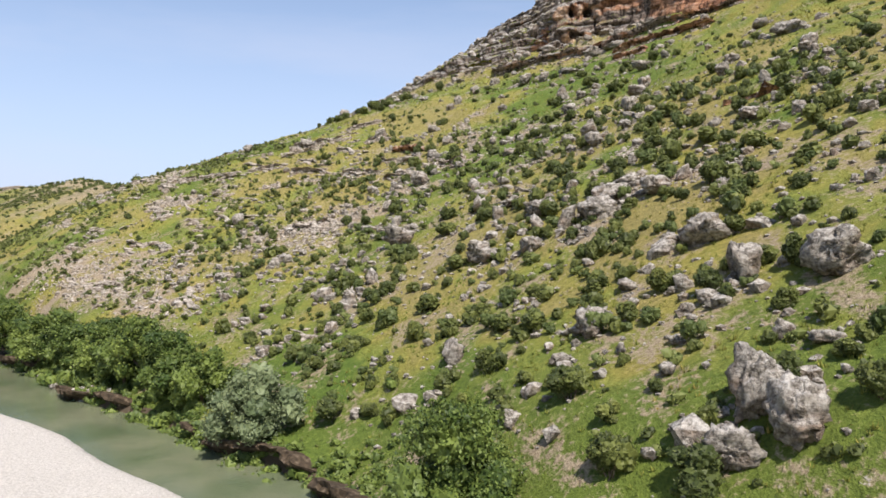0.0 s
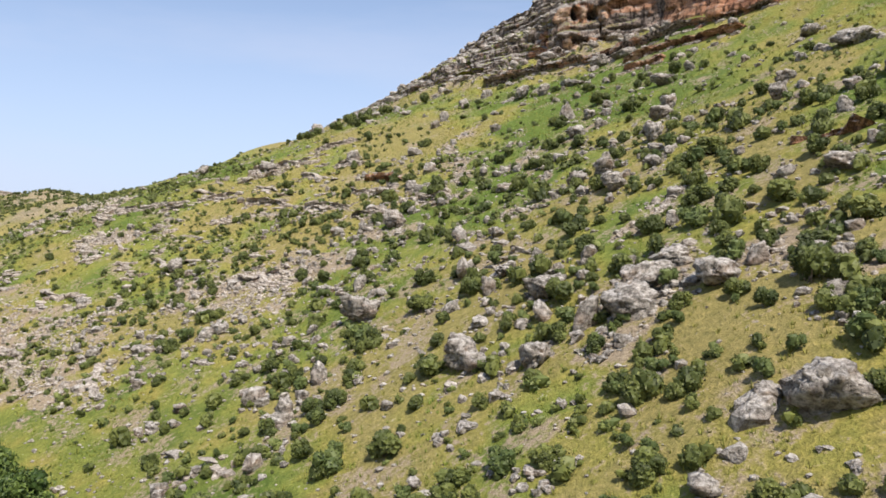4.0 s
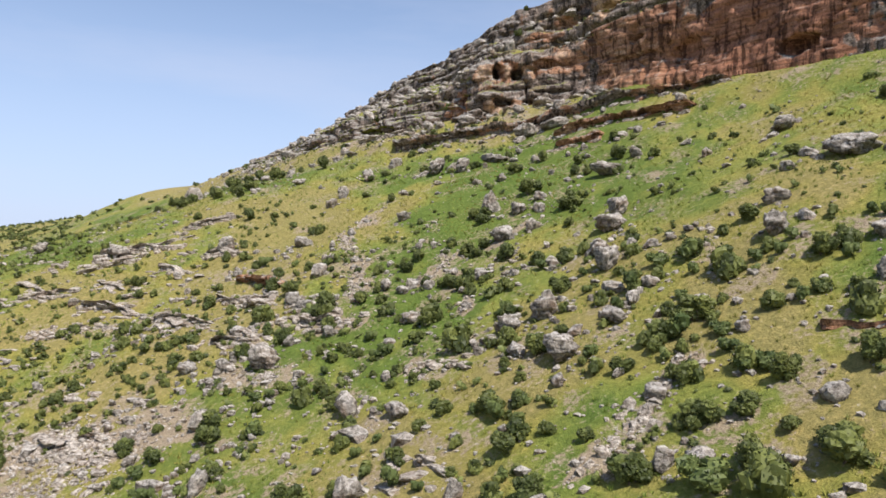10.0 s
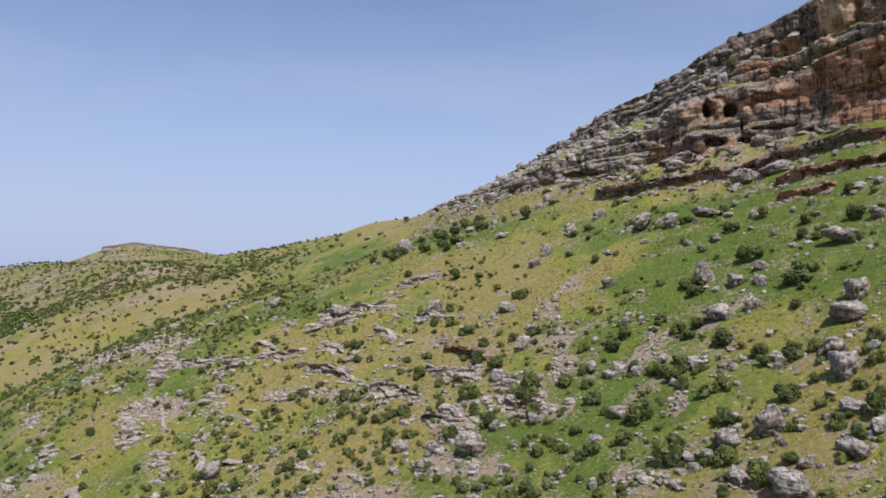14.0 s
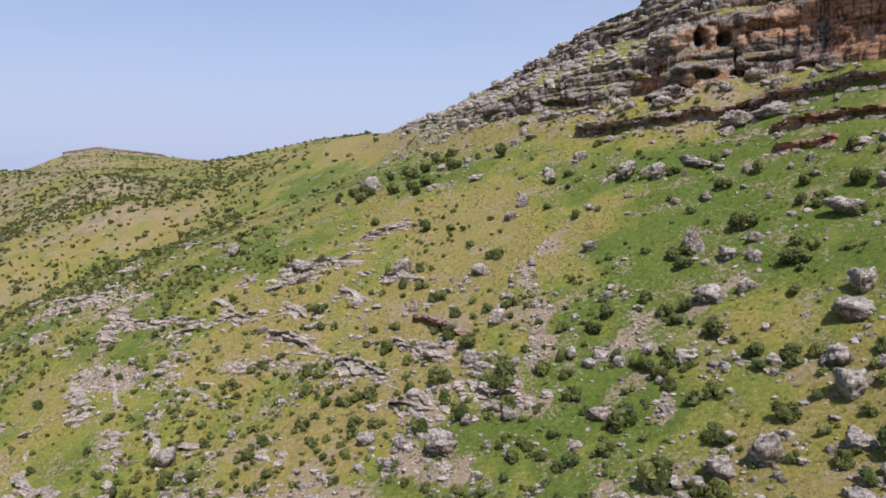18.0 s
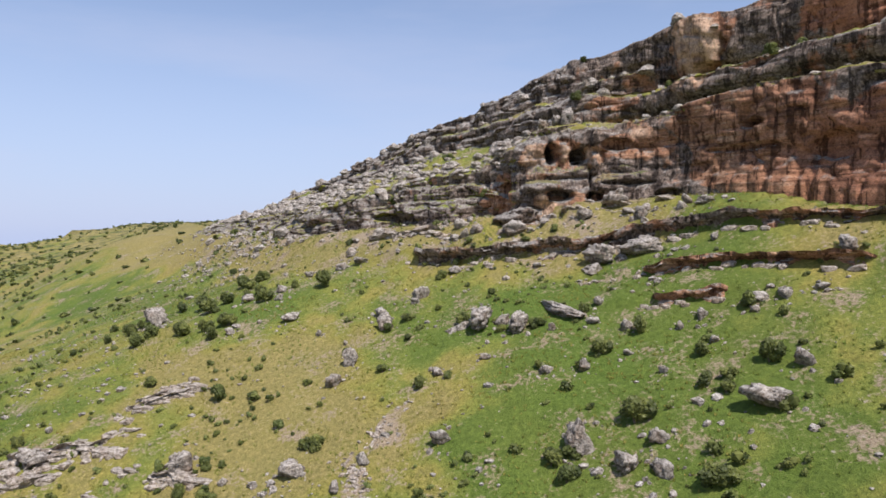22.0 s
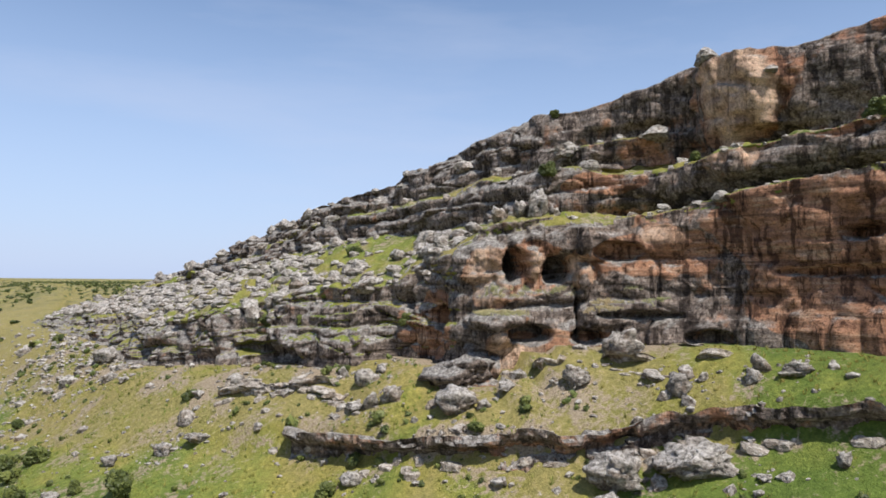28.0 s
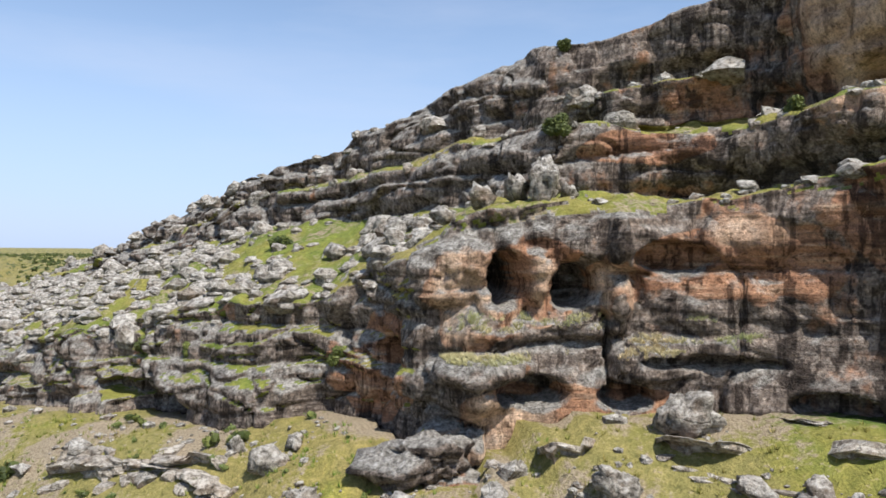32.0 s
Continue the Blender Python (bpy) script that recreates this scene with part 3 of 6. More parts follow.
SCREE = SCREE_A + SCREE_B + SCREE_C


def bare_ground(x, y):
    out = np.zeros(x.shape)
    wob = fbm(x / 4, y / 4, 9.9, 3)
    for ax, ay, bx, by, half in SCREE:
        t = np.clip(((x - ax) * (bx - ax) + (y - ay) * (by - ay)) / ((bx - ax) ** 2 + (by - ay) ** 2), 0, 1)
        d = np.hypot(x - ax - t * (bx - ax), y - ay - t * (by - ay)) / half
        out = np.maximum(out, (1 - smooth(.45, 1.15, d + 1.0 * wob + .5 * fbm(x / 1.5, y / 1.5, 2.9, 3))) * ((.32 if half > 4 else .55) + .5 * smooth(-.25, .25, fbm(x / 3.1, y / 3.1, 4.9, 3))))
    u, v = -.57 * x + .82 * y, .82 * x + .57 * y
    out = np.maximum(out, smooth(240, 300, u) * (1 - .5 * smooth(60, 85, v)) * .62 * smooth(-.3, .15, fbm(x / 40, y / 40, 5.5, 5)))
    stony = smooth(18, 34, v) * (1 - smooth(80, 92, v)) * (1 - smooth(112, 126, u))
    out = np.maximum(out, stony * .58 * smooth(.1, .42, fbm(x / 3.6, y / 3.6, 3.3, 4)))
    near = smooth(-22, -4, from_cliff(x, y)[0]) * smooth(100, 118, u) * (1 - smooth(210, 230, u))
    out = np.maximum(out, near * .8 * smooth(-.2, .3, fbm(x / 5, y / 5, 1.5, 4)))
    return out


# patches of dry grass and of fresh grass: x, y, reach
DRY = [(12.5, 142.3, 7), (2.5, 155.3, 8), (-32.0, 136.4, 10), (-0.8, 148.3, 7), (-3.9, 125.5, 7), (16.9, 182.9, 5), (32.0, 164.2, 5), (42.8, 159.7, 5), (-15.5, 121.3, 9), (25.4, 64.1, 8), (13.5, 181.1, 4), (37.7, 165.7, 4), (12.0, 41.0, 3), (-16.7, 156.5, 9), (24.7, 165.1, 6)]
FRESH_GRASS = [(28.8, 134.7, 7), (17, 139, 5), (23.2, 155.7, 7), (-43.5, 164.5, 9), (-0.1, 181.3, 5), (40.5, 153.5, 4), (-12.0, 113.7, 5), (-12.3, 69.0, 5), (26, 146, 7), (-7.8, 172.5, 7), (21.1, 173.9, 2.5)]


def lush_ground(x, y):
    """1: fresh green, 0: dry straw."""
    u, v = -.57 * x + .82 * y, .82 * x + .57 * y
    w = river_offset(x, y)
    band = np.exp(-((v - 106 + 14 * smooth(120, 160, u)) / 15) ** 2) * smooth(60, 100, u) * (1 - .5 * smooth(190, 240, u))
    side = np.exp(-((w - 10) / 12) ** 2) * (1 - smooth(95, 120, u))
    gully = np.exp(-((u - 82 - .15 * v) / 16) ** 2) * smooth(40, 60, v) * .5
    far = smooth(230, 300, u)
    foot = smooth(-30, -6, from_cliff(x, y)[0]) * smooth(100, 118, u)
    patch = 0
    p, q = .78 * x + .62 * y + 3 * vnoise(x / 7, y / 7, 1.5), -.62 * x + .78 * y + 3 * vnoise(x / 7, y / 7, 8.5)
    for (px, py, r) in DRY:
        patch = patch - .5 * np.exp(-((x - px) ** 2 + (y - py) ** 2) / r ** 2)
    for (px, py, r) in FRESH_GRASS:
        patch = patch + .42 * np.exp(-((x - px) ** 2 + (y - py) ** 2) / r ** 2)
    return np.clip(patch + .31 + .05 * smooth(120, 150, u) * smooth(66, 84, v) - .03 * (1 - smooth(80, 92, v)) * (1 - smooth(112, 126, u)) + .47 * band + .6 * side + gully - .26 * far + .14 * smooth(100, 125, u) * (1 - smooth(50, 75, v)) + .8 * fbm(p / 13, q / 13, 2.7, 5) + .4 * fbm(p / 4, q / 4, 6.1, 3) - .6 * foot, 0, 1)


def axis(lo, hi, step, reach):
    mid = np.arange(lo, hi, step)
    out, s, a = [], step, hi
    while a < reach:
        out.append(a)
        s *= 1.075
        a += s
    back, s, a = [], step, lo - step
    while a > -reach:
        back.append(a)
        s *= 1.075
        a -= s
    return np.array(back[::-1] + list(mid) + out)


gx, gy = axis(-145, 82, 0.66, 3800), axis(8, 268, 0.66, 3800)
X, Y = np.meshgrid(gx, gy)
Z = ground_z(X, Y)
ground = new("ground", mesh_from("ground", np.stack([X, Y, Z], -1).reshape(-1, 3), grid_faces(len(gy), len(gx)), MEADOW))
bare_at = ground.data.attributes.new("bare", "FLOAT", "POINT")
bare_at.data.foreach_set("value", bare_ground(X, Y).ravel().astype(np.float32))
lush_at = ground.data.attributes.new("lush", "FLOAT", "POINT")
lush_at.data.foreach_set("value", lush_ground(X, Y).ravel().astype(np.float32))
far_at = ground.data.attributes.new("remote", "FLOAT", "POINT")
far_at.data.foreach_set("value", (smooth(250, 420, -.57 * X + .82 * Y) * .85).ravel().astype(np.float32))
tagged(ground, "grassy olive green hillside with bare stony patches", "ground", kind="structure")

# ---- river water ----
def water_material():
    m, n, l, b = material("river_water", 0.06)
    pos = n.new("ShaderNodeNewGeometry").outputs["Position"]
    l.new(ramp(n, l, noise_node(n, l, pos, 0.12, 4), [(0.35, (0.085, 0.115, 0.06)), (0.65, (0.165, 0.175, 0.11))]), b.inputs["Base Color"])
    b.inputs["Specular IOR Level"].default_value = 0.5
    bump(n, l, b, noise_node(n, l, pos, 3.5, 4, 0.65), 0.3, 0.1)
    return m


ts = np.linspace(-120, 1200, 400)
side = np.linspace(-9, 9, 7)
T, S = np.meshgrid(ts, side, indexing="ij")
C0 = 24.9 + river_bend(T)
WX, WY = -.72 * T + .69 * (C0 + S), .69 * T + .72 * (C0 + S)
water = new("river_water", mesh_from("river_water", np.stack([WX, WY, 0 * WX], -1).reshape(-1, 3), grid_faces(len(ts), len(side)), water_material()))
tagged(water, "shallow clear green river water over gravel", "river", kind="structure")

# ---- cliff ----
# caves: x, y, z, half width, half height, depth
CAVES = [(31.5, 172.6, 72.5, 1.3, 1.5, 4.5), (35.2, 173.0, 72.1, 1.05, 1.35, 3.2), (40.2, 172, 73.7, 2.2, .85, 1.6), (32.4, 172, 66.5, 1.9, .85, 2.6), (37.2, 172, 66.3, 1.4, .75, 2.4),
         (23.8, 179, 67.8, 1.3, 1.4, 2.2), (51.7, 157.6, 74.7, 1.7, .6, 2.2), (65.3, 133.8, 66.9, 3.0, 1.3, 2.6), (45.4, 166.5, 66.3, 2.0, .75, 2.0), (57, 150, 71.0, 2.6, 1.7, 1.4), (9.0, 196, 63.9, 2.4, .7, 2.2), (36.5, 172, 68.6, .2, 2.4, 1.4),
         (41, 170.5, 68.2, 3.5, .35, 1.2), (51, 159, 71.8, 5, .4, 1.0), (51.6, 168.5, 83.9, 2.4, 1.1, 1.8)]
# swells: x, y, z, half width, half height, how far they stand out
SWELLS = [(49.0, 169.6, 88.5, 3.6, 8.5, 2.2), (37.3, 173, 72.6, .75, 3.4, 1.1), (28.6, 176.5, 73.2, 2.3, 2.4, 1.3), (29.0, 172.6, 67.7, 4.2, .85, 1.3), (26.5, 172.6, 63.6, 3.4, 1.3, 1.7), (33.4, 172.6, 72.4, .5, 2.0, .7), (38.5, 171, 68.0, 2.0, .9, .9)]


# sheltered rock that stays ochre: x, y, z, reach across, reach up
FRESH = [(29.5, 174.5, 71.6, 2.6, 3.0), (33.4, 174, 72.4, 2.6, 2.4), (37.5, 174, 73, 1.6, 2.6), (32.5, 173, 65.8, 4.5, 1.2), (37.5, 172.5, 65.8, 3, 1.0), (29.5, 172.5, 63.4, 3.4, 2.6), (43, 171, 73.4, 5, 2.2), (50, 162, 73.4, 4, 2.4),
         (56, 152, 69, 9, 6), (64, 138, 70, 14, 9), (49.4, 169.2, 87.5, 5.2, 6.8), (46.5, 173, 87.6, 4, 1.8), (42, 178, 80.6, 4, 1.2), (54, 162, 84.5, 4, 2), (25, 181, 68, 3, 2), (12, 197, 66, 3, 1.6), (60, 152, 88, 8, 4), (50, 164, 76, 5, 3), (25, 181, 67, 4, 3), (54, 156, 74, 8, 5), (51, 160, 69.5, 6, 3)]

# pale stone among the ochre, its sunlit look partly put into the colour
PALE = [(49.0, 169.4, 87.0, 4.6, 6.5), (29.0, 175.0, 71.4, 2.2, 3.2), (37.3, 173.5, 73.0, 1.2, 3.2), (33.6, 173.5, 72, 1.2, 2.2), (29.2, 172.5, 63.4, 3.2, 2.4), (44, 171, 75, 2.4, 1.2), (31, 172.6, 65.4, 2.6, 1.3)]
# a short grassy shelf high on the wall
SHELF = [(40.2, 181.6, 84.9), (44.5, 178.8, 85.5), (47.3, 175.8, 85.7)]


def build_cliff():
    seg = np.hypot(*np.diff(foot_line[:, :2], axis=0).T)
    d = np.r_[0, np.cumsum(seg)]
    at = lambda a, b: int(np.argmin(np.hypot(foot_line[:, 0] - a, foot_line[:, 1] - b)))
    i0, i1, k0, k1 = at(115, 76), at(-45, 298), at(58, 146), at(3, 202)
    s = np.r_[np.arange(d[i0], d[k0], .5), np.arange(d[k0], d[k1], .2), np.arange(d[k1], d[i1], .4)]
    lines = [np.stack([np.interp(s, d, ln[:, c]) for c in range(3)], -1) for ln in [foot_line] + [matched(q, FOOT, NL) for q in (EDGE_LOW, BACK_LOW, EDGE_HIGH, BACK_HIGH, BRINK)]]
    # buttresses and bays: the edges wander in and out, and up and down
    wave = lambda a, k: (.9 * vnoise(s / 8, k, 3.1) + .5 * vnoise(s / 3.1, k, 9.1))[:, None] * a
    nx, ny = np.gradient(lines[0][:, 0], s), np.gradient(lines[0][:, 1], s)
    ker = np.hanning(31) / np.hanning(31).sum()
    pad = lambda a: np.convolve(np.pad(a, 15, mode="edge"), ker, "valid")
    nx, ny = -pad(ny), pad(nx)
    nl = np.hypot(nx, ny)
    nx, ny = nx / nl, ny / nl
    out = np.stack([-nx, -ny, 0 * nx], -1) * -1
    if np.mean(out[:, 0] * (lines[5] - lines[0])[:, 0] + out[:, 1] * (lines[5] - lines[0])[:, 1]) > 0:
        out = -out
    up = np.array([[0, 0, 1.0]])
    for k, (a, b) in enumerate(((0, 0), (.7, .5), (.5, .35), (.6, .5), (.5, .35), (.9, .7))):
        calm = (1 - .6 * smooth(30, 40, lines[k][:, 0]))[:, None]
        lines[k] = lines[k] + out * wave(a, k * 3.7) * calm + up * wave(b, k * 5.1 + 2) * calm
        if k in (2, 4, 5):
            lines[k] = lines[k] - out * (smooth(28, 38, lines[k][:, 0]) * (.9, 0, 1.6, 1.6)[k - 2])[:, None]
    first = lines[0] - 2.2 * up - out * .7
    last = lines[5] - out * 8 - .7 * up
    chain = [first] + lines + [last]
    counts = [5, 66, 34, 26, 10, 38, 12]
    kind = [.6, 1, .12, 1, .12, 1, .12]
    P, steep, f = [], [], []
    for i, m in enumerate(counts):
        t = np.linspace(0, 1, m, endpoint=False)
        P.append(chain[i][:, None] + (chain[i + 1] - chain[i])[:, None] * t[None, :, None])
        edge = np.minimum(t, 1 - t)
        steep.append(kind[i] * np.minimum(1, .55 + edge * 5) if kind[i] > .5 else np.maximum(kind[i], .55 - edge * 5))
        f.append(i + t)
    P = np.concatenate(P + [chain[-1][:, None]], 1)
    steep, f = np.r_[np.concatenate(steep), 0][None], np.r_[np.concatenate(f), len(counts)]
    x, y, z = P[..., 0], P[..., 1], P[..., 2]
    nx, ny = out[:, 0, None], out[:, 1, None]
    S = s[:, None] + 0 * z
    # beds of rock of uneven thickness, each standing out by its own amount, rounded at the lips
    zz = z + 1.5 * vnoise(S / 21, 0, 1.7) + .7 * vnoise(S / 6, z / 5, 4.4)
    bed = zz / 3.3 + .5 * vnoise(zz / 4.1, S / 17, 2.2)
    li = np.floor(bed)
    fr = bed - li
    stand = lambda q: vnoise(S / 7 + 31.7 * q, q * 5.31, .5) + .7 * vnoise(S / 2.4 + 11.7 * q, q * 3.1, 7.5)
    e = smooth(.0, .09, fr)
    bedout = stand(li - 1) * (1 - e) + stand(li) * e + .8 * (1 - np.abs(2 * fr - 1.1) ** 3)
    east = smooth(37, 46, x)
    massive = (.35 + .75 * smooth(-.35, .35, vnoise(S / 11, z / 6, 5.9))) * (1 - .72 * east) * (.6 + .4 * smooth(22, 30, x)) * (1 - .75 * smooth(47, 55, x))
    tier = f[None] - np.floor(f)[None]
    hang = np.where((f >= 1) & (f < 2), -.9 * np.sin(np.pi * np.clip(tier * 1.15, 0, 1)), np.where(((f >= 3) & (f < 4)) | ((f >= 5) & (f < 6)), -2.1 * (1 - tier) ** 1.8 + .7 * np.sin(np.pi * tier), 0)) * (.25 + .75 * east)
    hang = hang - np.where((f >= 1) & (f < 2), 1.5 * (1 - smooth(.02, .34, tier)) * (1 - east) * smooth(-.5, .4, vnoise(S / 5, 1.3, 2.9)), 0)
    thin = zz / .6 + .5 * vnoise(zz * 1.1, S / 6, 6.1)
    thin = massive * (.13 * (hash3(np.floor(thin), np.floor(S / 5 + .5 * vnoise(z, S / 3, 1.1)), 0 * S) - .5) + .10 * (1 - np.abs(2 * (thin - np.floor(thin)) - 1) ** 3))
    crack = np.abs(vnoise(S / 4.2 + .9 * vnoise(z / 3, S / 9, 2.1), z / 22, 8.8))
    crevice = smooth(.80, .98, 1 - np.abs(vnoise(x / 2.4, y / 2.4, z / 1.7)))
    billow = lambda q, k: np.abs(vnoise(x / q + k, y / q, z / (q * .7)))
    rough = 1.7 * billow(3.4, 1.1) + .8 * billow(1.6, 5.3) + .32 * billow(.8, 9.7) - .75
    cell = hash3(np.floor(S / 3.7 + .7 * vnoise(z / 2.2, S / 5, 3.7)), np.floor(zz / 2.7 + .5 * vnoise(S / 3.3, z / 9, 6.9)), 0 * S) - .5
    disp = steep * (1.5 * cell * (1 - .7 * smooth(20, 34, x) - .28 * smooth(42, 50, x)) + .9 * massive * bedout + (.35 + .65 * east) * thin + 1.0 * fbm(x / 6, y / 6, z / 4.4, 3) + (.55 - .2 * east) * rough + hang - .3 * crevice - .55 * (1 - smooth(0, .10, crack)) - .3)
    j0 = int(np.argmax(f >= 1.1))
    disp[:, :j0] = disp[:, j0:j0 + 1] - .3 * (f[j0] - f[None, :j0])
    sh_s = [s[int(np.argmin(np.hypot(lines[4][:, 0] - p, lines[4][:, 1] - q)))] for p, q, r in SHELF]
    order = np.argsort(sh_s)
    sh_z = np.interp(s, np.array(sh_s)[order], np.array([q[2] for q in SHELF])[order])[:, None] + .12 * vnoise(S / 1.7, 0, 2.2)
    sh_on = (smooth(min(sh_s) - .8, min(sh_s) + .8, s) * (1 - smooth(max(sh_s) - .8, max(sh_s) + .8, s)))[:, None] * (f >= 4.95) * (f < 6)
    over = z - sh_z
    disp = disp + sh_on * (2.0 * (1 - smooth(-.16, .16, over)) - 1.0 * np.exp(-((over - .9) / .8) ** 2) * (over > 0))
    for cx, cy, cz, ax, az, far_out in SWELLS:
        al = (x - cx) * -ny + (y - cy) * nx
        e = (al / ax) ** 2 + ((z - cz) / az) ** 2 + .25 * vnoise(x / 1.1, y / 1.1, z / 1.1)
        disp = disp + np.where(np.hypot(x - cx, y - cy) < 9, far_out * np.sqrt(np.clip(1.05 - e, 0, 1)), 0)
    for cx, cy, cz, ax, az, deep in CAVES:
        al = (x - cx) * -ny + (y - cy) * nx
        e = (al / ax) ** 2 + ((z - cz) / az) ** 2 + .22 * vnoise(x / .8, y / .8, z / .8)
        near = np.hypot(x - cx, y - cy) < 9
        disp = disp - np.where(near, deep * (1 - smooth(.72, 1.15, e)), 0)
    x, y = x + nx * disp, y + ny * disp
    flat = (1 - steep) * smooth(.8, 1.6, f)[None]
    z = z + flat * (.7 * fbm(x / 3.1, y / 3.1, 6.6, 4) + .35 * np.maximum(0, vnoise(x / .9, y / .9, 3.3)))
    v = np.stack([x, y, z], -1)
    # grass where the ledges are flat enough, rock elsewhere
    q = grid_faces(len(s), len(f))
    w = v.reshape(-1, 3)
    nrm = np.cross(w[q[:, 2]] - w[q[:, 0]], w[q[:, 3]] - w[q[:, 1]])
    nz = np.abs(nrm[:, 2]) / np.maximum(np.linalg.norm(nrm, axis=1), 1e-9)
    cen = w[q].mean(1)
    row = f[q[:, 0] % len(f)]
    ledge = ((row > 1.93) & (row < 3.0)) | ((row > 3.93) & (row < 5.0)) | (row > 6.2)
    grass = ledge & (nz > .62 + .25 * fbm(cen[:, 0] / 2.2, cen[:, 1] / 2.2, 1.4, 3))
    on_shelf = ((sh_on > .5) & (np.abs(over) < .3)).ravel()[q].all(1)
    grass = grass | (on_shelf & (nz > .3))
    grass = grass | ((row > 1.05) & (row < 2) & (cen[:, 0] < 27) & (nz > .84 + .35 * fbm(cen[:, 0] / 1.8, cen[:, 1] / 1.8, 3.4, 3)))
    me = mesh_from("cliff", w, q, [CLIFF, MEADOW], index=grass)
    warm = np.zeros(len(w))
    for cx, cy, cz, ax, az in FRESH:
        e = ((w[:, 0] - cx) / ax) ** 2 + ((w[:, 1] - cy) / ax) ** 2 + ((w[:, 2] - cz) / az) ** 2
        warm = np.maximum(warm, 1 - smooth(.4, 1.2, e + .5 * fbm(w[:, 0] / 2, w[:, 1] / 2, w[:, 2] / 2, 3)))
    light = np.zeros(len(w))
    for cx, cy, cz, ax, az in PALE:
        e = ((w[:, 0] - cx) / ax) ** 2 + ((w[:, 1] - cy) / ax) ** 2 + ((w[:, 2] - cz) / az) ** 2
        light = np.maximum(light, 1 - smooth(.35, 1.2, e + .6 * fbm(w[:, 0] / 1.7, w[:, 1] / 1.7, w[:, 2] / 3, 3)))
    warm = np.maximum(warm, .8 * light)
    for name, val in (("fresh", warm), ("pale", light), ("bare", .5 * smooth(-.1, .4, fbm(w[:, 0] / 2.3, w[:, 1] / 2.3, 5.5, 3))), ("lush", np.clip(.36 + .4 * fbm(w[:, 0] / 4, w[:, 1] / 4, 7.7, 3), 0, 1))):
        me.attributes.new(name, "FLOAT", "POINT").data.foreach_set("value", val.astype(np.float32))
    return tagged(new("cliff", me), "layered grey and ochre limestone cliff with caves and grassy ledges", "cliff", kind="structure")


cliff = build_cliff()
# boulders from the river up to the cliff: x, y, width, height over width
BOULDERS_A = [(18.8, 34.5, 1.6, 0.37), (17.7, 36.9, 1.3, 0.67), (22.4, 39.8, 3.9, 0.68), (18.9, 45, 2.5, 1), (10.1, 47.5, 2.8, 0.6), (13.3, 51.2, 1.8, 0.49), (19, 52.2, 3.5, 0.76), (0.7, 54, 1.7, 1.25), (23.2, 58.5, 1.6, 0.93), (20, 66.6, 3, 0.57), (22.7, 66.8, 1.6, 0.82), (15.1, 68.5, 4.5, 0.59), (8.5, 68.7, 2.4, 0.75), (12.3, 69.9, 2.2, 1.14), (16.1, 71.3, 4.1, 0.5), (25.8, 71.8, 0.8, 0.64), (18.8, 72.3, 3.5, 0.48), (4.1, 73.2, 4.1, 0.52), (31.9, 73.3, 3.2, 0.42), (9.8, 74.4, 1.5, 1.11), (25.6, 74.8, 1.2, 0.4), (16.6, 75.1, 1.1, 0.93), (3.8, 76.7, 2, 0.64), (10.7, 77.6, 3.5, 0.58)]
BOULDERS_B = [(22.7, 77.7, 1.7, 0.37), (-10.2, 77.8, 1.9, 1), (21, 78.8, 1.5, 0.8), (6.2, 81.5, 1.2, 0.5), (-8.1, 82.1, 1.6, 1.25), (11.3, 82.5, 1.3, 0.7), (37.3, 82.8, 1.4, 1), (3.3, 83.6, 1.6, 0.62), (6.4, 83.7, 1.7, 0.88), (10.7, 84.6, 1.2, 1.43), (8.2, 85.2, 2.6, 0.5), (43.9, 85.8, 2.8, 0.75), (40.5, 87.1, 1.9, 0.6), (4.5, 89.5, 2.2, 0.92), (-5.7, 90.6, 4.1, 0.83), (19.9, 93, 2.7, 0.71), (36.8, 93.8, 2.6, 0.67), (24.4, 94.3, 1.8, 0.67), (21.7, 95.4, 1.3, 0.67), (28.1, 96.9, 1.7, 0.62), (8.5, 97.1, 2.1, 0.5), (-6.5, 98.6, 1.9, 0.89), (40, 98.6, 2.1, 0.67), (21, 101, 2.5, 0.82)]
BOULDERS_C = [(4.7, 101, 1.8, 1.25), (49.3, 101.1, 5, 0.35), (17.8, 101.5, 3.2, 0.57), (27.2, 103.5, 2.9, 0.75), (27.6, 107.5, 2.7, 0.57), (30.7, 111.9, 3.5, 0.53), (10.5, 112.2, 1.9, 0.71), (-3.7, 114.1, 3.4, 0.67), (51, 114.9, 3.4, 0.45), (24.8, 114.9, 0.9, 0.75), (32.7, 115.1, 2.6, 0.83), (43.8, 117.9, 1.3, 0.91), (-11.7, 118.1, 2.1, 0.63), (8.4, 121.3, 1.6, 0.83), (25, 121.9, 1.8, 0.86), (21.5, 122.7, 3.1, 0.58), (-35.2, 122.7, 2.2, 0.86), (-1.6, 124.9, 2.2, 0.87), (45.1, 125, 1.3, 0.5), (27, 126, 1.7, 0.75), (35.9, 127.1, 3.9, 0.39), (24.8, 127.8, 2.6, 0.58), (27.8, 128.7, 1.7, 0.6), (40.2, 129.3, 1.6, 1)]
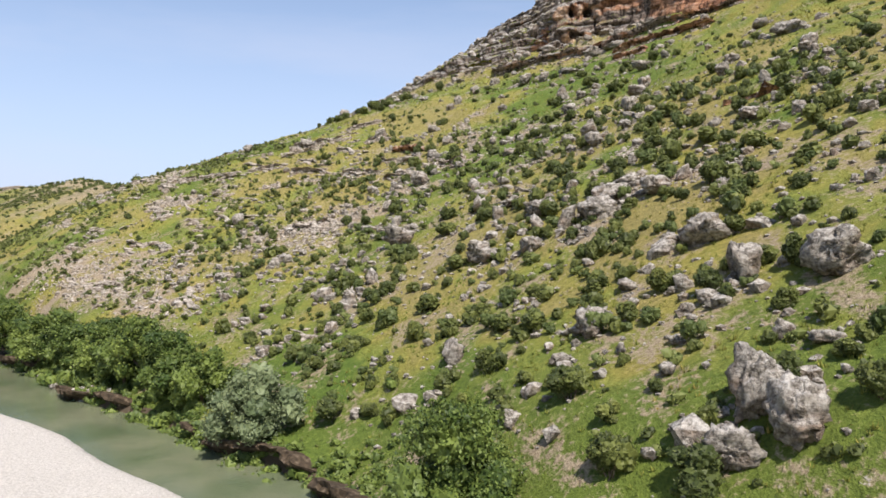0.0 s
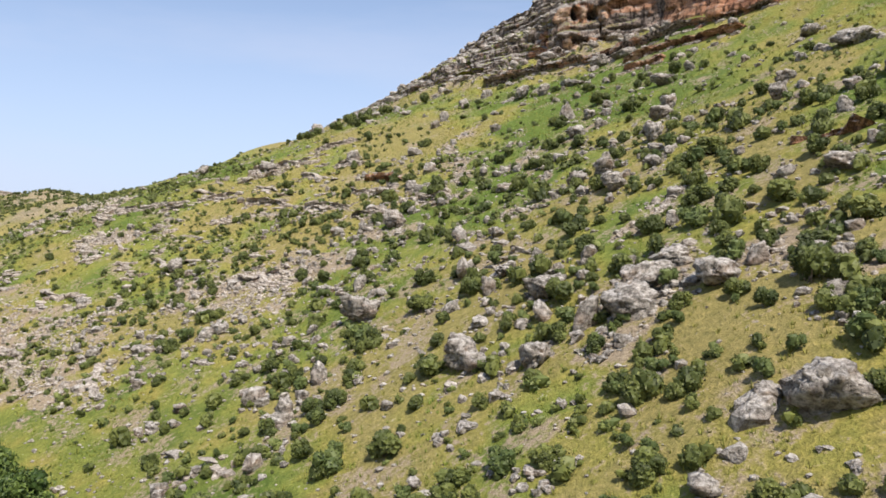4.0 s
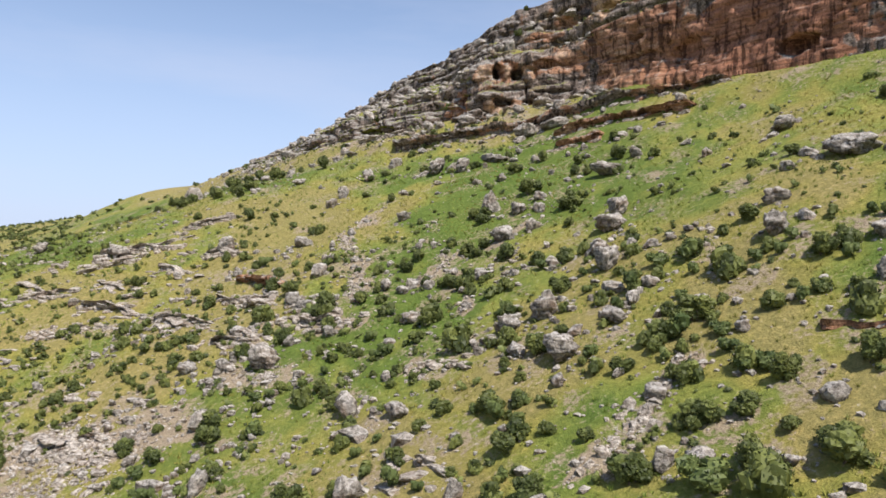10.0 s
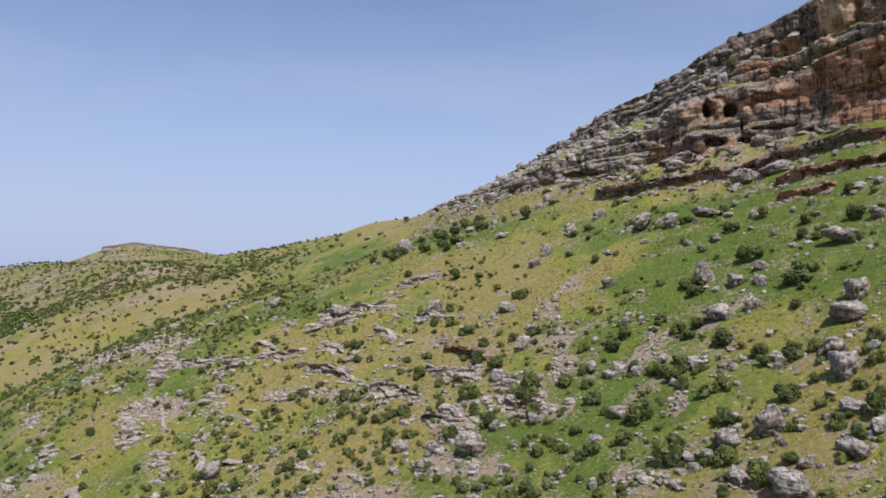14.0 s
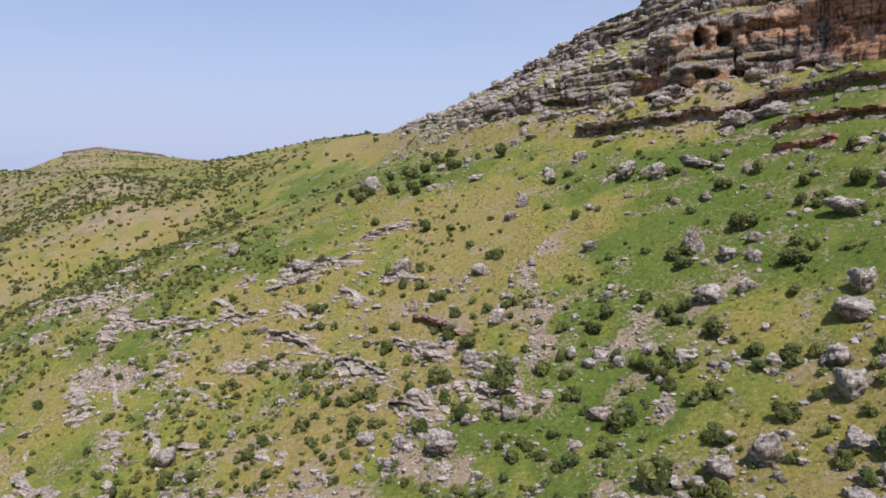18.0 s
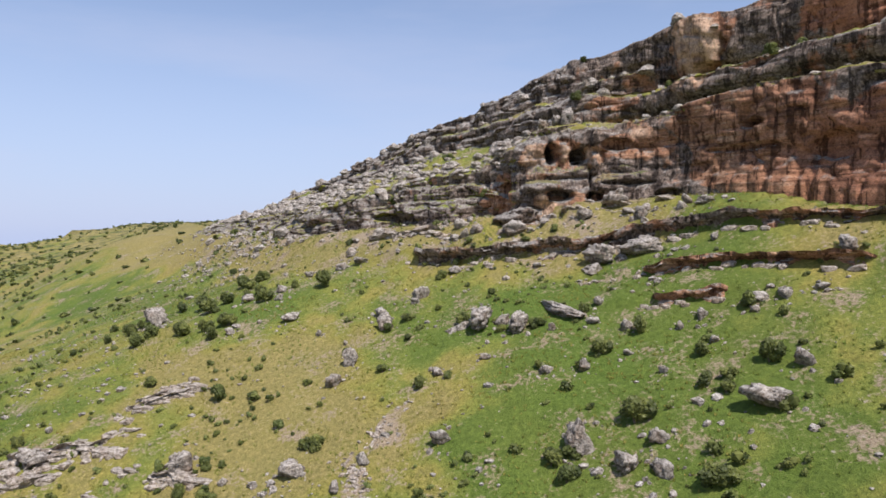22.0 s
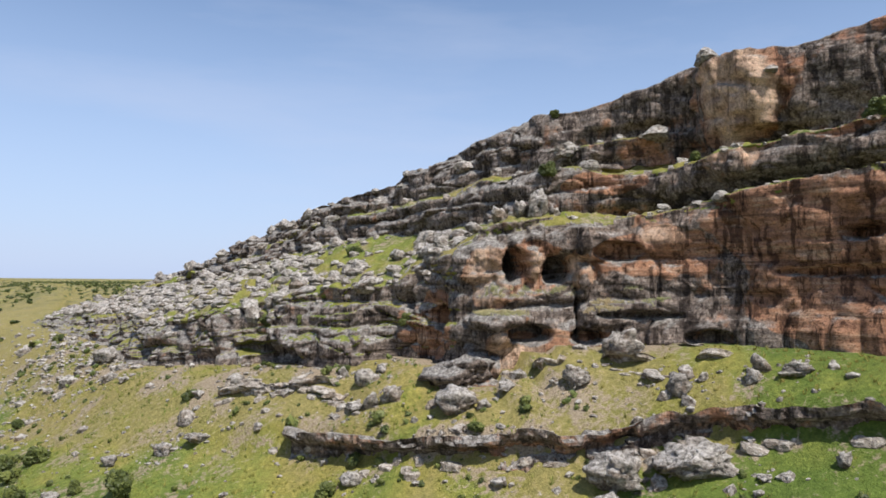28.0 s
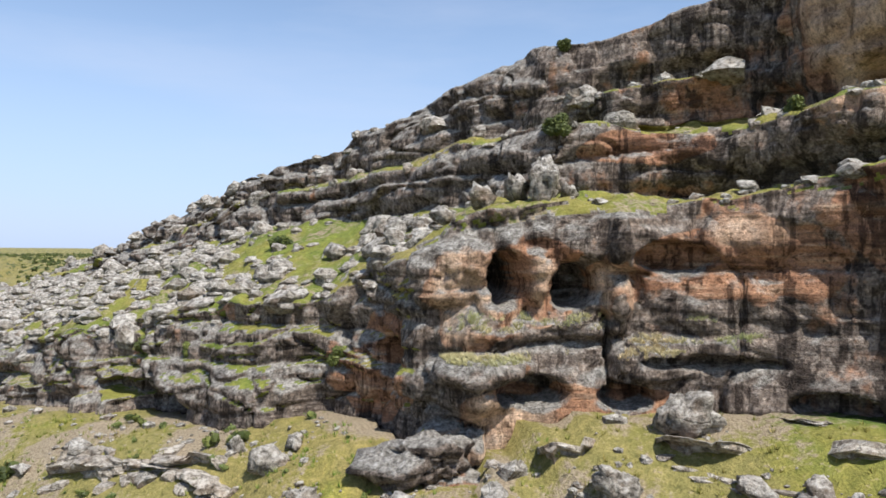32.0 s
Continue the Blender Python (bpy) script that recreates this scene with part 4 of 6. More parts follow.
BOULDERS_D = [(22.2, 131.5, 2.3, 1.6), (31.2, 135.6, 0.9, 0.78), (47, 136.8, 1.6, 0.4), (36.5, 137, 1, 0.7), (41.1, 138, 0.9, 0.8), (11.6, 138.3, 2, 0.62), (44.2, 138.3, 1.5, 0.75), (50.7, 138.3, 2.4, 0.62), (42.5, 139.6, 2.2, 0.35), (29.6, 140.2, 1, 0.56), (25.4, 140.4, 1.3, 1), (35, 140.7, 0.8, 1), (37.3, 140.9, 1.4, 0.86), (-2.1, 141.6, 2.3, 0.67), (22.2, 141.8, 1.5, 0.5), (31.1, 144.1, 1.2, 1), (-12.7, 145.8, 2.4, 1.11), (28.7, 147.1, 1.3, 0.5), (17.3, 147.6, 1.2, 0.5), (12.3, 147.9, 1.3, 0.64), (24.5, 148.3, 0.8, 1.39), (36.4, 149, 1.1, 0.56), (30, 149.6, 1.1, 0.8), (43.7, 150.7, 0.9, 1)]
BOULDERS_E = [(21.3, 150.7, 2.4, 0.82), (1.6, 151.9, 1.8, 0.73), (20.2, 153, 1.8, 0.62), (-29.2, 153.1, 3.5, 0.5), (40.3, 153.4, 1, 0.4), (17.8, 154, 3.7, 0.56), (3.4, 154.8, 1.7, 1.43), (37.7, 156.2, 5.7, 0.43), (45.7, 157.5, 2.4, 0.4), (33.3, 158.7, 3.6, 0.64), (43.5, 158.8, 1.2, 0.83), (44.5, 159.3, 1.2, 1.17), (7.3, 160.1, 1.8, 1.39), (41.4, 161.3, 1, 0.6), (39.5, 161.4, 1.7, 1), (40.6, 162.3, 1.2, 0.83), (26.7, 162.9, 1.4, 0.4), (7, 163.2, 1.9, 0.6), (-0.6, 163.5, 1, 0.75), (39, 163.9, 1.7, 0.38), (11.2, 164.1, 1.3, 0.6), (12.1, 165.4, 2.2, 0.75), (-45.5, 166.4, 2.3, 0.8), (33.9, 166.5, 2.3, 0.62)]
BOULDERS_F = [(39.8, 168.3, 1.2, 1), (16.9, 169, 1.7, 0.55), (-4.5, 169.2, 2.5, 0.35), (24.7, 169.4, 4.0, 0.55), (-12.3, 169.4, 1.4, 0.6), (20.6, 173.6, 1.6, 1), (18.8, 174.3, 1.4, 1.11), (17.6, 175.1, 1.9, 0.42), (-7, 177, 1.5, 0.48), (19.1, 178.2, 2.2, 0.69), (20.5, 179.1, 1.2, 0.57), (-11.7, 179.8, 1.9, 0.6), (-7, 180.1, 1.6, 0.6), (17.2, 181.5, 1.1, 0.83), (4.5, 181.8, 2.7, 0.35), (1.6, 182.2, 2, 0.62), (-25.3, 182.9, 2.9, 1), (-3.2, 184.3, 2, 0.45), (-26.3, 185.7, 2.3, 0.71), (2.9, 185.8, 1.7, 0.78), (7.5, 187.5, 1.8, 0.56), (-27, 187.7, 3.2, 0.67), (-29.6, 195.4, 2, 0.64), (-10.7, 215, 4, 0.55)]
BOULDERS = BOULDERS_A + BOULDERS_B + BOULDERS_C + BOULDERS_D + BOULDERS_E + BOULDERS_F
# shrubs from the river up to the cliff: x, y, width
SHRUBS_A = [(18.1, 29.1, 1.9), (11.5, 30.8, 3), (18.7, 32.7, 1.3), (15.8, 32.8, 2.3), (8.1, 34.2, 2.5), (11.3, 37.5, 1.1), (8.7, 37.4, 1.7), (19, 39.2, 1.6), (7.4, 40.8, 2.8), (21.5, 42.3, 2.4), (16.9, 45, 2.1), (20.3, 44.9, 1.7), (12.2, 47, 1.7), (15.1, 47.9, 2.4), (3.4, 49.3, 2.7), (21.1, 51.2, 1.9), (6.9, 52.2, 2.5), (11.3, 53.5, 1.7), (4.7, 54.8, 2.1), (-5.5, 54.7, 1.6), (-8.8, 56.9, 2.9), (0.7, 59.4, 1.8), (2.7, 60.2, 2), (-2.4, 61.7, 2), (20.6, 61.4, 1.5), (23.3, 61.8, 2.6), (33.4, 64.1, 2.4), (20.1, 64.2, 1.7), (-1.3, 66.7, 3), (25.5, 65, 2.2)]
SHRUBS_B = [(28.8, 65.4, 2.7), (17.4, 66, 1.6), (11.9, 66.4, 1.7), (-14.6, 69.2, 2.2), (23.9, 68.3, 1.5), (-7.6, 71, 1.6), (22.4, 70.6, 1.7), (27.3, 73.5, 2.8), (-7, 76.1, 3.5), (1.3, 74.6, 2.4), (35.5, 73.8, 2.1), (16, 74.8, 2.4), (7.3, 75.5, 1.6), (11.3, 75.6, 2.5), (23.9, 75.4, 2.1), (32.1, 77.7, 2.5), (19.3, 78.8, 2.1), (25.9, 79.1, 1.8), (28.7, 79.8, 1.9), (23.6, 79.9, 2.2), (14.5, 80.9, 2.4), (-3.5, 84.5, 1.7), (4.8, 84.6, 2.1), (0.3, 86.1, 2.5), (14.3, 85.9, 1.9), (-6.1, 87.2, 1.8), (22.3, 87.6, 1.7), (36.8, 88.4, 2.4), (25.5, 88.6, 2), (7.8, 91, 1.7)]
SHRUBS_C = [(0.7, 91.9, 2.3), (27.9, 89.2, 3), (15.9, 90.2, 1.4), (14.1, 91.5, 2.1), (-18.8, 93.5, 1.8), (32, 97.3, 1.9), (37.1, 98, 1.8), (-11.5, 105.1, 1.7), (14, 103.1, 1.6), (-7.2, 105, 2), (22.9, 104, 2), (-7.2, 107, 2.3), (10.7, 108, 1.7), (46.8, 106.6, 1.7), (2.9, 110.5, 1.5), (25.4, 110.5, 1.4), (15.8, 115.3, 3.4), (21.1, 117.2, 2), (28.4, 118.8, 1.6), (1.9, 120.5, 3), (18.5, 122.3, 3.6), (10.9, 123.8, 1.9), (29.8, 122.7, 2.5), (4, 124.3, 1.1), (12.7, 125.6, 1.6), (-17.8, 125.3, 1.7), (-4.4, 130, 2.5), (20.7, 130.7, 3.5), (34.2, 131.4, 3.3), (38.7, 131.4, 2.2)]
SHRUBS_D = [(27.1, 131.7, 3), (-0.5, 133.2, 1.4), (41.2, 139.1, 2.1), (27.5, 141.7, 2), (31.9, 142.7, 2.1), (10.3, 146.9, 1.8), (23.2, 150, 1.8), (6.8, 151.1, 1.5), (-7, 153.5, 1.6), (15.8, 156, 1.9), (20.3, 160.5, 1.3), (7.8, 159.1, 1.5), (10, 160.3, 1.3), (25.8, 166, 1.4), (15.1, 168.8, 1.7), (-14.5, 170.8, 4.6), (-19.3, 173.6, 2.7), (-0.5, 176.9, 2.6), (-25.5, 176.7, 3.9), (-9.1, 177.5, 2.7), (-16.6, 181, 5.5), (-10.5, 182.4, 2.5), (-28.3, 182.9, 3.9), (-22.3, 186.3, 1.9), (-12.4, 189.4, 4.4)]
SHRUBS = SHRUBS_A + SHRUBS_B + SHRUBS_C + SHRUBS_D
# rock ledges: x, y of both ends, height
LEDGES_A = [(-33.5, 154, -20.9, 154.1, 1), (-22, 158.8, -14.8, 160.7, 0.8), (-12.5, 133.4, -5.2, 127.2, 0.9), (-30.3, 140.1, -20.8, 134.2, 0.8), (-49.8, 146.5, -40.4, 144.8, 0.9), (-40.7, 145.5, -33.5, 144.3, 0.8), (-46.2, 146.2, -58, 150.2, 0.9), (-46.2, 136.8, -36.8, 133.2, 0.5), (-67.2, 160.9, -83.5, 173.3, 1), (-8.6, 122.8, -4.9, 119, 0.7), (-19.7, 132.9, -10.5, 126.5, 0.8), (-35.3, 150.8, -25.7, 151.2, 1.2), (-26.1, 152.5, -19.5, 152.1, 1.2), (-15.4, 147.8, -11.1, 144.2, 1), (-21, 158.3, -13.5, 159, 0.9), (-22.8, 146.8, -17.3, 141.3, 0.7), (-11.6, 132.4, -4, 126.3, 0.9), (-4, 125.9, -1.4, 122.3, 0.9), (-20.2, 133.1, -13.5, 126.9, 0.8)]
LEDGES_B = [(-47.5, 144.2, -40.5, 144.5, 0.8), (-38.1, 144.3, -32.1, 144.7, 0.8), (-31.1, 140.3, -24.3, 137.4, 0.7), (-30.6, 144.7, -24.2, 141.4, 0.8), (-46.6, 137.3, -31.8, 130.4, 0.5), (20.3, 115.9, 24.3, 109.9, 0.6), (-82.2, 167.4, -64.7, 158.2, 1.2), (-12.8, 123.8, -5.2, 118.6, 0.8), (-1.8, 121.3, 4, 117.6, 0.7), (-33.5, 135.8, -23.5, 132.9, 0.8), (5, 187.4, 10.7, 183.4, 0.9), (11, 183.6, 16.9, 179, 0.8), (36.3, 168.7, 40, 165.5, 0.4), (-22.9, 157.9, -14, 158.7, 0.9), (-29.8, 152, -22.5, 153.1, 1), (-20.8, 148.2, -17.6, 148.1, 0.7)]
LEDGES_C = [(-16.6, 146.5, -11.7, 144, 0.8), (-24.7, 115.9, -16.5, 108.5, 0.8), (-6.3, 86, -3, 87, 0.7), (-23.9, 95.4, -21.5, 95.1, 0.8), (-17.3, 76.3, -13.2, 73.9, 0.8), (11.2, 85.9, 8, 90.2, 0.7), (10.8, 103.8, 12.7, 100, 0.8)]
LEDGES = LEDGES_A + LEDGES_B + LEDGES_C

# ---- rocks ----
from mathutils.bvhtree import BVHTree

rng = np.random.default_rng(7)


def ico(level):
    bm = bmesh.new()
    bmesh.ops.create_icosphere(bm, subdivisions=level, radius=1)
    v = np.array([p.co for p in bm.verts])
    f = np.array([[p.index for p in q.verts] for q in bm.faces])
    bm.free()
    return v, f


ICO1, ICO2, ICO3, ICO4 = ico(1), ico(2), ico(3), ico(4)


def rock_shape(seed, base, planes=13, rough=.125):
    """A broken block: a ball cut by planes, its edges worn, its faces pitted and cracked. Width about 1."""
    r = np.random.default_rng(seed)
    d = base[0] / np.linalg.norm(base[0], axis=1)[:, None]
    n = r.normal(size=(planes, 3))
    n /= np.linalg.norm(n, axis=1)[:, None]
    cut = r.uniform(.42, .92, planes)
    dot = np.maximum(d @ n.T, 1e-3) / cut
    rad = 1 / (np.sum(dot ** 34, 1) + 1) ** (1 / 34)
    o = seed * 7.3
    cleft = np.abs(vnoise(d[:, 0] * 1.9 + o, d[:, 1] * 1.9, d[:, 2] * 1.2))
    rad = rad * (1 + 2 * rough * fbm(d[:, 0] * 1.8 + o, d[:, 1] * 1.8, d[:, 2] * 1.8, 3) + rough * fbm(d[:, 0] * 6 + o, d[:, 1] * 6, d[:, 2] * 6, 3) - 2.3 * rough * (1 - smooth(0, .12, cleft)))
    crest = np.abs(vnoise(d[:, 0] * 3.1 + o, d[:, 1] * 3.1, d[:, 2] * 2.2 + 3)) + .6 * np.abs(vnoise(d[:, 0] * 6.7 + o, d[:, 1] * 6.7, d[:, 2] * 5)) + .35 * np.abs(vnoise(d[:, 0] * 14 + o, d[:, 1] * 14, d[:, 2] * 11))
    rad = rad * (1.1 - 1.5 * rough * crest)
    v = d * rad[:, None]
    v[:, :2] *= (1 + .09 * vnoise(v[:, 2] * 6 + o, 0, 1.1))[:, None]
    return v / (v.max(0) - v.min(0))


ROCKS = [mesh_from("boulder", rock_shape(k + 3, ICO4), ICO4[1], LIMESTONE) for k in range(9)]
ROCKS_SMALL = [mesh_from("boulder", rock_shape(k + 23, ICO3), ICO3[1], LIMESTONE) for k in range(9)]


def z_at(x, y):
    return float(ground_z(np.array([float(x)]), np.array([float(y)]))[0])


def put_boulder(x, y, wid, z=None, tall=None, which=None, label=None, sink=.2, group="boulders on the hillside"):
    h = tall if tall else rng.uniform(.62, .85)
    ob = new("boulder", (ROCKS if wid > 2.3 else ROCKS_SMALL)[int(rng.integers(9)) if which is None else which])
    z = z_at(x, y) if z is None else z
    ob.matrix_world = Matrix.LocRotScale((x, y, z + wid * h * (.5 - sink)), Euler((rng.uniform(-.3, .3), rng.uniform(-.3, .3), rng.uniform(0, 6.3))), (wid, wid * rng.uniform(.75, 1.05), wid * h * 1.1))
    if label is None:
        label = "huge weathered grey limestone boulder in the grass" if wid > 4 else "weathered pale grey limestone boulder among shrubs" if y < 110 else "grey limestone boulder lying on the green slope"
    return tagged(ob, label, "boulder", group=group)


put_boulder(14.9, 30.2, 2.9, tall=.9, which=4)
put_boulder(12.6, 30.9, 2.5, tall=.75, which=2)
put_boulder(14.4, 32.2, 3.4, tall=1.0, which=6)
for x, y, wid, tall in BOULDERS:
    put_boulder(x, y, wid * 1.02, tall=min(tall * 1.12, 1.3), sink=.22)
placed = [q[:2] for q in BOULDERS]
tries = 0
while len(placed) < 262 and tries < 6000:
    tries += 1
    u, v = rng.uniform(15, 150), rng.uniform(26, 100)
    x, y = -.57 * u + .82 * v, .82 * u + .57 * v
    dense = .85 if (v < 82 and u < 112) else .1
    if rng.random() > dense or y < 30 or min((x - a) ** 2 + (y - b) ** 2 for a, b in placed) < 6:
        continue
    if float(from_cliff(np.array([x]), np.array([y]))[0][0]) > -4:
        continue
    placed.append((x, y))
    put_boulder(x, y, float(rng.uniform(.55, 1.5)))


def block_shape(seed):
    """A squarish broken slab, about 1 in each direction."""
    r = np.random.default_rng(seed)
    d = ICO2[0] / np.linalg.norm(ICO2[0], axis=1)[:, None]
    n = np.concatenate([np.eye(3), -np.eye(3), r.normal(size=(4, 3))])
    n[:6] += r.normal(0, .16, (6, 3))
    n /= np.linalg.norm(n, axis=1)[:, None]
    cut = np.r_[r.uniform(.5, .62, 6), r.uniform(.62, .8, 4)]
    rad = 1 / np.sum((np.maximum(d @ n.T, 1e-3) / cut) ** 30, 1) ** (1 / 30)
    v = d * (rad * (1 + .05 * fbm(d[:, 0] * 4 + seed, d[:, 1] * 4, d[:, 2] * 4, 2)))[:, None]
    return v / (v.max(0) - v.min(0))


SLABS = [mesh_from("block", block_shape(60 + k), ICO2[1], LEDGE_STONE, smooth_faces=False) for k in range(8)]


def rock_ledge(ax, ay, bx, by, high, seed, long_blocks=1.0):
    """A bed of rock that crops out along the slope: courses of broken blocks, stepping back into the hill."""
    r = np.random.default_rng(500 + seed)
    length = math.hypot(bx - ax, by - ay)
    dx, dy = (bx - ax) / length, (by - ay) / length
    nx, ny = dy, -dx
    if nx * .82 + ny * .57 > 0:
        nx, ny = -nx, -ny
    courses = 1 if long_blocks > 1 else 2 if high < 1.5 else 3
    spots_ = []
    for c in range(courses):
        s = r.uniform(0, .5)
        while s < length:
            blk = float(np.clip(r.lognormal(.1, .62), .3, 3.8)) * (1 if high < 1.6 else 1.4) if long_blocks <= 1 else r.uniform(.7, 2.0)
            end = min(s, length - s) / max(length, 1)
            s += blk * (r.uniform(.55, .85) if long_blocks <= 1 else r.uniform(.45, .7))
            if r.random() < (.2 + .16 * c - end * .2 if long_blocks <= 1 else .62):
                continue
            wig = (.7 * math.sin(s / 3.1 + seed) + .35 * math.sin(s / 1.3 + 2 * seed)) * (1 if long_blocks <= 1 else .25) + r.normal(0, .5 / long_blocks)
            back = -c * r.uniform(.35, .7) * (.6 + .3 * high) + wig
            spots_.append((c, s, blk, wig, back))
    if not spots_:
        return None
    sx = np.array([ax + dx * q[1] + nx * q[3] for q in spots_])
    sy = np.array([ay + dy * q[1] + ny * q[3] for q in spots_])
    gz = ground_z(sx, sy)
    ob = new("rock_ledge", None)
    ob.location = ((ax + bx) / 2, (ay + by) / 2, float(gz.mean()))
    base = Matrix.Translation(ob.location).inverted()
    for (c, s, blk, wig, back), g in zip(spots_, gz):
        thick = high / courses * (r.uniform(1.1, 1.7) if long_blocks <= 1 else r.uniform(1.1, 1.45))
        p = new("block", SLABS[int(r.integers(8))])
        p.parent = ob
        p.matrix_basis = base @ Matrix.LocRotScale((ax + dx * s + nx * back, ay + dy * s + ny * back, float(g) + high * (c + .22) / courses * .8 - .22 - .06 * blk), Euler((r.normal(0, .09), r.normal(0, .09), math.atan2(dy, dx) + r.normal(0, .45 if long_blocks <= 1 else .12))),
                                                   (blk, r.uniform(1.1, 2.0) * (.7 + .25 * high), thick))
    lab = "low broken ledge of layered grey limestone in the grass" if high < 1.5 else "tall outcrop of layered brown and grey limestone"
    return tagged(ob, lab, "rock ledge", group="rock ledges across the slope")


for k, row in enumerate(LEDGES):
    rock_ledge(*row, k)


def terrace_face(pts, seed, mat, label, lift=0.0, hollow=.75, whole=False):
    """The broken front of a bed of rock at a terrace: a grassed lip standing out over a dark hollow."""
    p = np.array(pts, float)
    seg = np.r_[0, np.cumsum(np.hypot(*np.diff(p, axis=0).T))]
    s = np.arange(0, seg[-1], .2)
    ax, ay = np.interp(s, seg, p[:, 0]), np.interp(s, seg, p[:, 1])
    ker = np.hanning(17) / np.hanning(17).sum()
    ax, ay = (np.convolve(np.pad(q, 8, mode="edge"), ker, "valid") for q in (ax, ay))
    tx, ty = np.gradient(ax), np.gradient(ay)
    ln = np.hypot(tx, ty)
    nx, ny = ty / ln, -tx / ln
    if np.mean(ground_z(ax + 1.5 * nx, ay + 1.5 * ny) - ground_z(ax - 1.5 * nx, ay - 1.5 * ny)) > 0:
        nx, ny = -nx, -ny
    zb, zt = ground_z(ax + .25 * nx, ay + .25 * ny), ground_z(ax - 1.3 * nx, ay - 1.3 * ny)
    keep = smooth(-.95 if whole else -.42, -.7 if whole else -.15, vnoise(s / 6.5 + seed * 3.7, 1.3, seed * 1.1)) * smooth(0, 1.6, s) * (1 - smooth(seg[-1] - 1.6, seg[-1], s))
    t = np.linspace(0, 1, 13)
    T, S = np.meshgrid(t, s)
    rise = (zt - zb - .02 + lift + .22 * vnoise(s / 1.7, 4, seed) - .1)[:, None]
    o = .05 - hollow * np.exp(-((T - .40) / .3) ** 2) * (.8 + .4 * vnoise(S / 3, 0, seed)) + min(.5, hollow) * smooth(.6, .78, T)
    part_ = np.floor(S / 1.9 + .5 * vnoise(S / 2.2, T * 2, seed + .5))
    o = o - 1.7 * (1 - keep)[:, None] + .6 * (hash3(part_, np.floor(T * 2.3 + .4 * vnoise(S / 2, 1, 7)), 0 * S + seed) - .5) + .75 * fbm(S / 2.4, T * 1.6, seed, 3) + .2 * vnoise(S / .5, T * 6, seed)
    Zf = zb[:, None] - .25 + T * (rise + .25) + .12 * vnoise(S / 1.4, T * 2, seed + 3) - ((1 - keep) * .7)[:, None]
    o = np.concatenate([o[:, :1] + .1, o, o[:, -1:] - .4, o[:, -1:] * 0 - 2.6], 1)
    Zf = np.concatenate([Zf[:, :1] - .6, Zf, Zf[:, -1:] - .06, (zt + lift - 1.0)[:, None]], 1)
    v = np.stack([ax[:, None] + nx[:, None] * o, ay[:, None] + ny[:, None] * o, Zf], -1)
    me = mesh_from("rock_ledge", v.reshape(-1, 3), grid_faces(*o.shape), mat, smooth_faces=False)
    return tagged(new("rock_ledge", me), label, "rock ledge", group="rock ledges across the slope")


for k, (line, high) in enumerate(TERRACES):
    step = terrace_face(line, 3 * k + 1, LEDGE_STONE if k == 2 else CLIFF, "dark undercut ledge of layered rock with grass on top", 0, (.7, .45, .2, .3)[k], whole=(k != 2))
    step.data.attributes.new("fresh", "FLOAT", "POINT").data.foreach_set("value", np.full(len(step.data.vertices), (.1, .4, 0, .8)[k], np.float32))


slab = put_boulder(26.3, 151.6, 2.4, tall=.6, which=3, label="long tilted slab of pale limestone in the grass")
slab.matrix_world = Matrix.LocRotScale((26.3, 151.6, z_at(26.3, 151.6) + .35), Euler((.12, .10, math.atan2(-7.5, 3.6))), (8.4, 2.3, 1.5))


def rib(ax, ay, bx, by, seed, lift):
    """A bent line of bedrock showing through the turf."""
    r = np.random.default_rng(900 + seed)
    n_ = max(3, int(math.hypot(bx - ax, by - ay) / 2.5))
    t = np.linspace(0, 1, n_)
    off = r.normal(0, .55, n_)
    dx, dy = bx - ax, by - ay
    q = math.hypot(dx, dy)
    terrace_face(list(zip(ax + dx * t + dy / q * off, ay + dy * t - dx / q * off)), seed % 37 + .3, LEDGE_STONE, "bare rib of layered pale brown limestone in the turf", lift * .6, .15)


for k, row in enumerate(LEDGES):
    if math.hypot(row[2] - row[0], row[3] - row[1]) > 3 and row[4] > .65:
        rib(*row[:4], k + 1, min(row[4] * .35, .7))
for k in range(16):
    u, v = rng.uniform(95, 200), rng.uniform(18, 60)
    size = rng.uniform(4, 11)
    g = rng.normal(0, .3)
    du, dv = size * math.cos(g), size * math.sin(g)
    x, y = -.57 * u + .82 * v, .82 * u + .57 * v
    if float(river_offset(np.array(x), np.array(y))) > 12:
        rib(x, y, x - .57 * du + .82 * dv, y + .82 * du + .57 * dv, 80 + k, float(rng.uniform(.05, .4)))
# low beds of rock in the turf below the caves
for k, pts in enumerate(([(32.2, 171.2), (33.5, 169.9), (35.1, 168.7)], [(31.0, 170.4), (32.6, 169.2), (34.2, 168.2)], [(36.0, 168.4), (38.2, 166.8), (40.3, 165.1)], [(41.7, 164.2), (43.0, 162.8), (44.3, 161.3)], [(42.2, 167.6), (43.6, 166.4), (45.2, 165.0)])):
    terrace_face(pts, 55.3 + k, LEDGE_STONE, "low broken bed of brown rock in the turf", .45, .2, whole=True)
# two outcrops of reddish rock
for pts, seed, lift in (([(-10.4, 135.6), (-7.6, 133.6), (-4.6, 130.6), (-3.4, 128.9)], 51.3, 1.0), ([(30.9, 81.6), (32.4, 79.4), (33.6, 77.6), (35.0, 75.6)], 52.3, 1.3)):
    red = terrace_face(pts, seed, CLIFF, "dark reddish brown overhanging outcrop of layered rock", lift, .8)
    red.data.attributes.new("fresh", "FLOAT", "POINT").data.foreach_set("value", np.ones(len(red.data.vertices), np.float32))
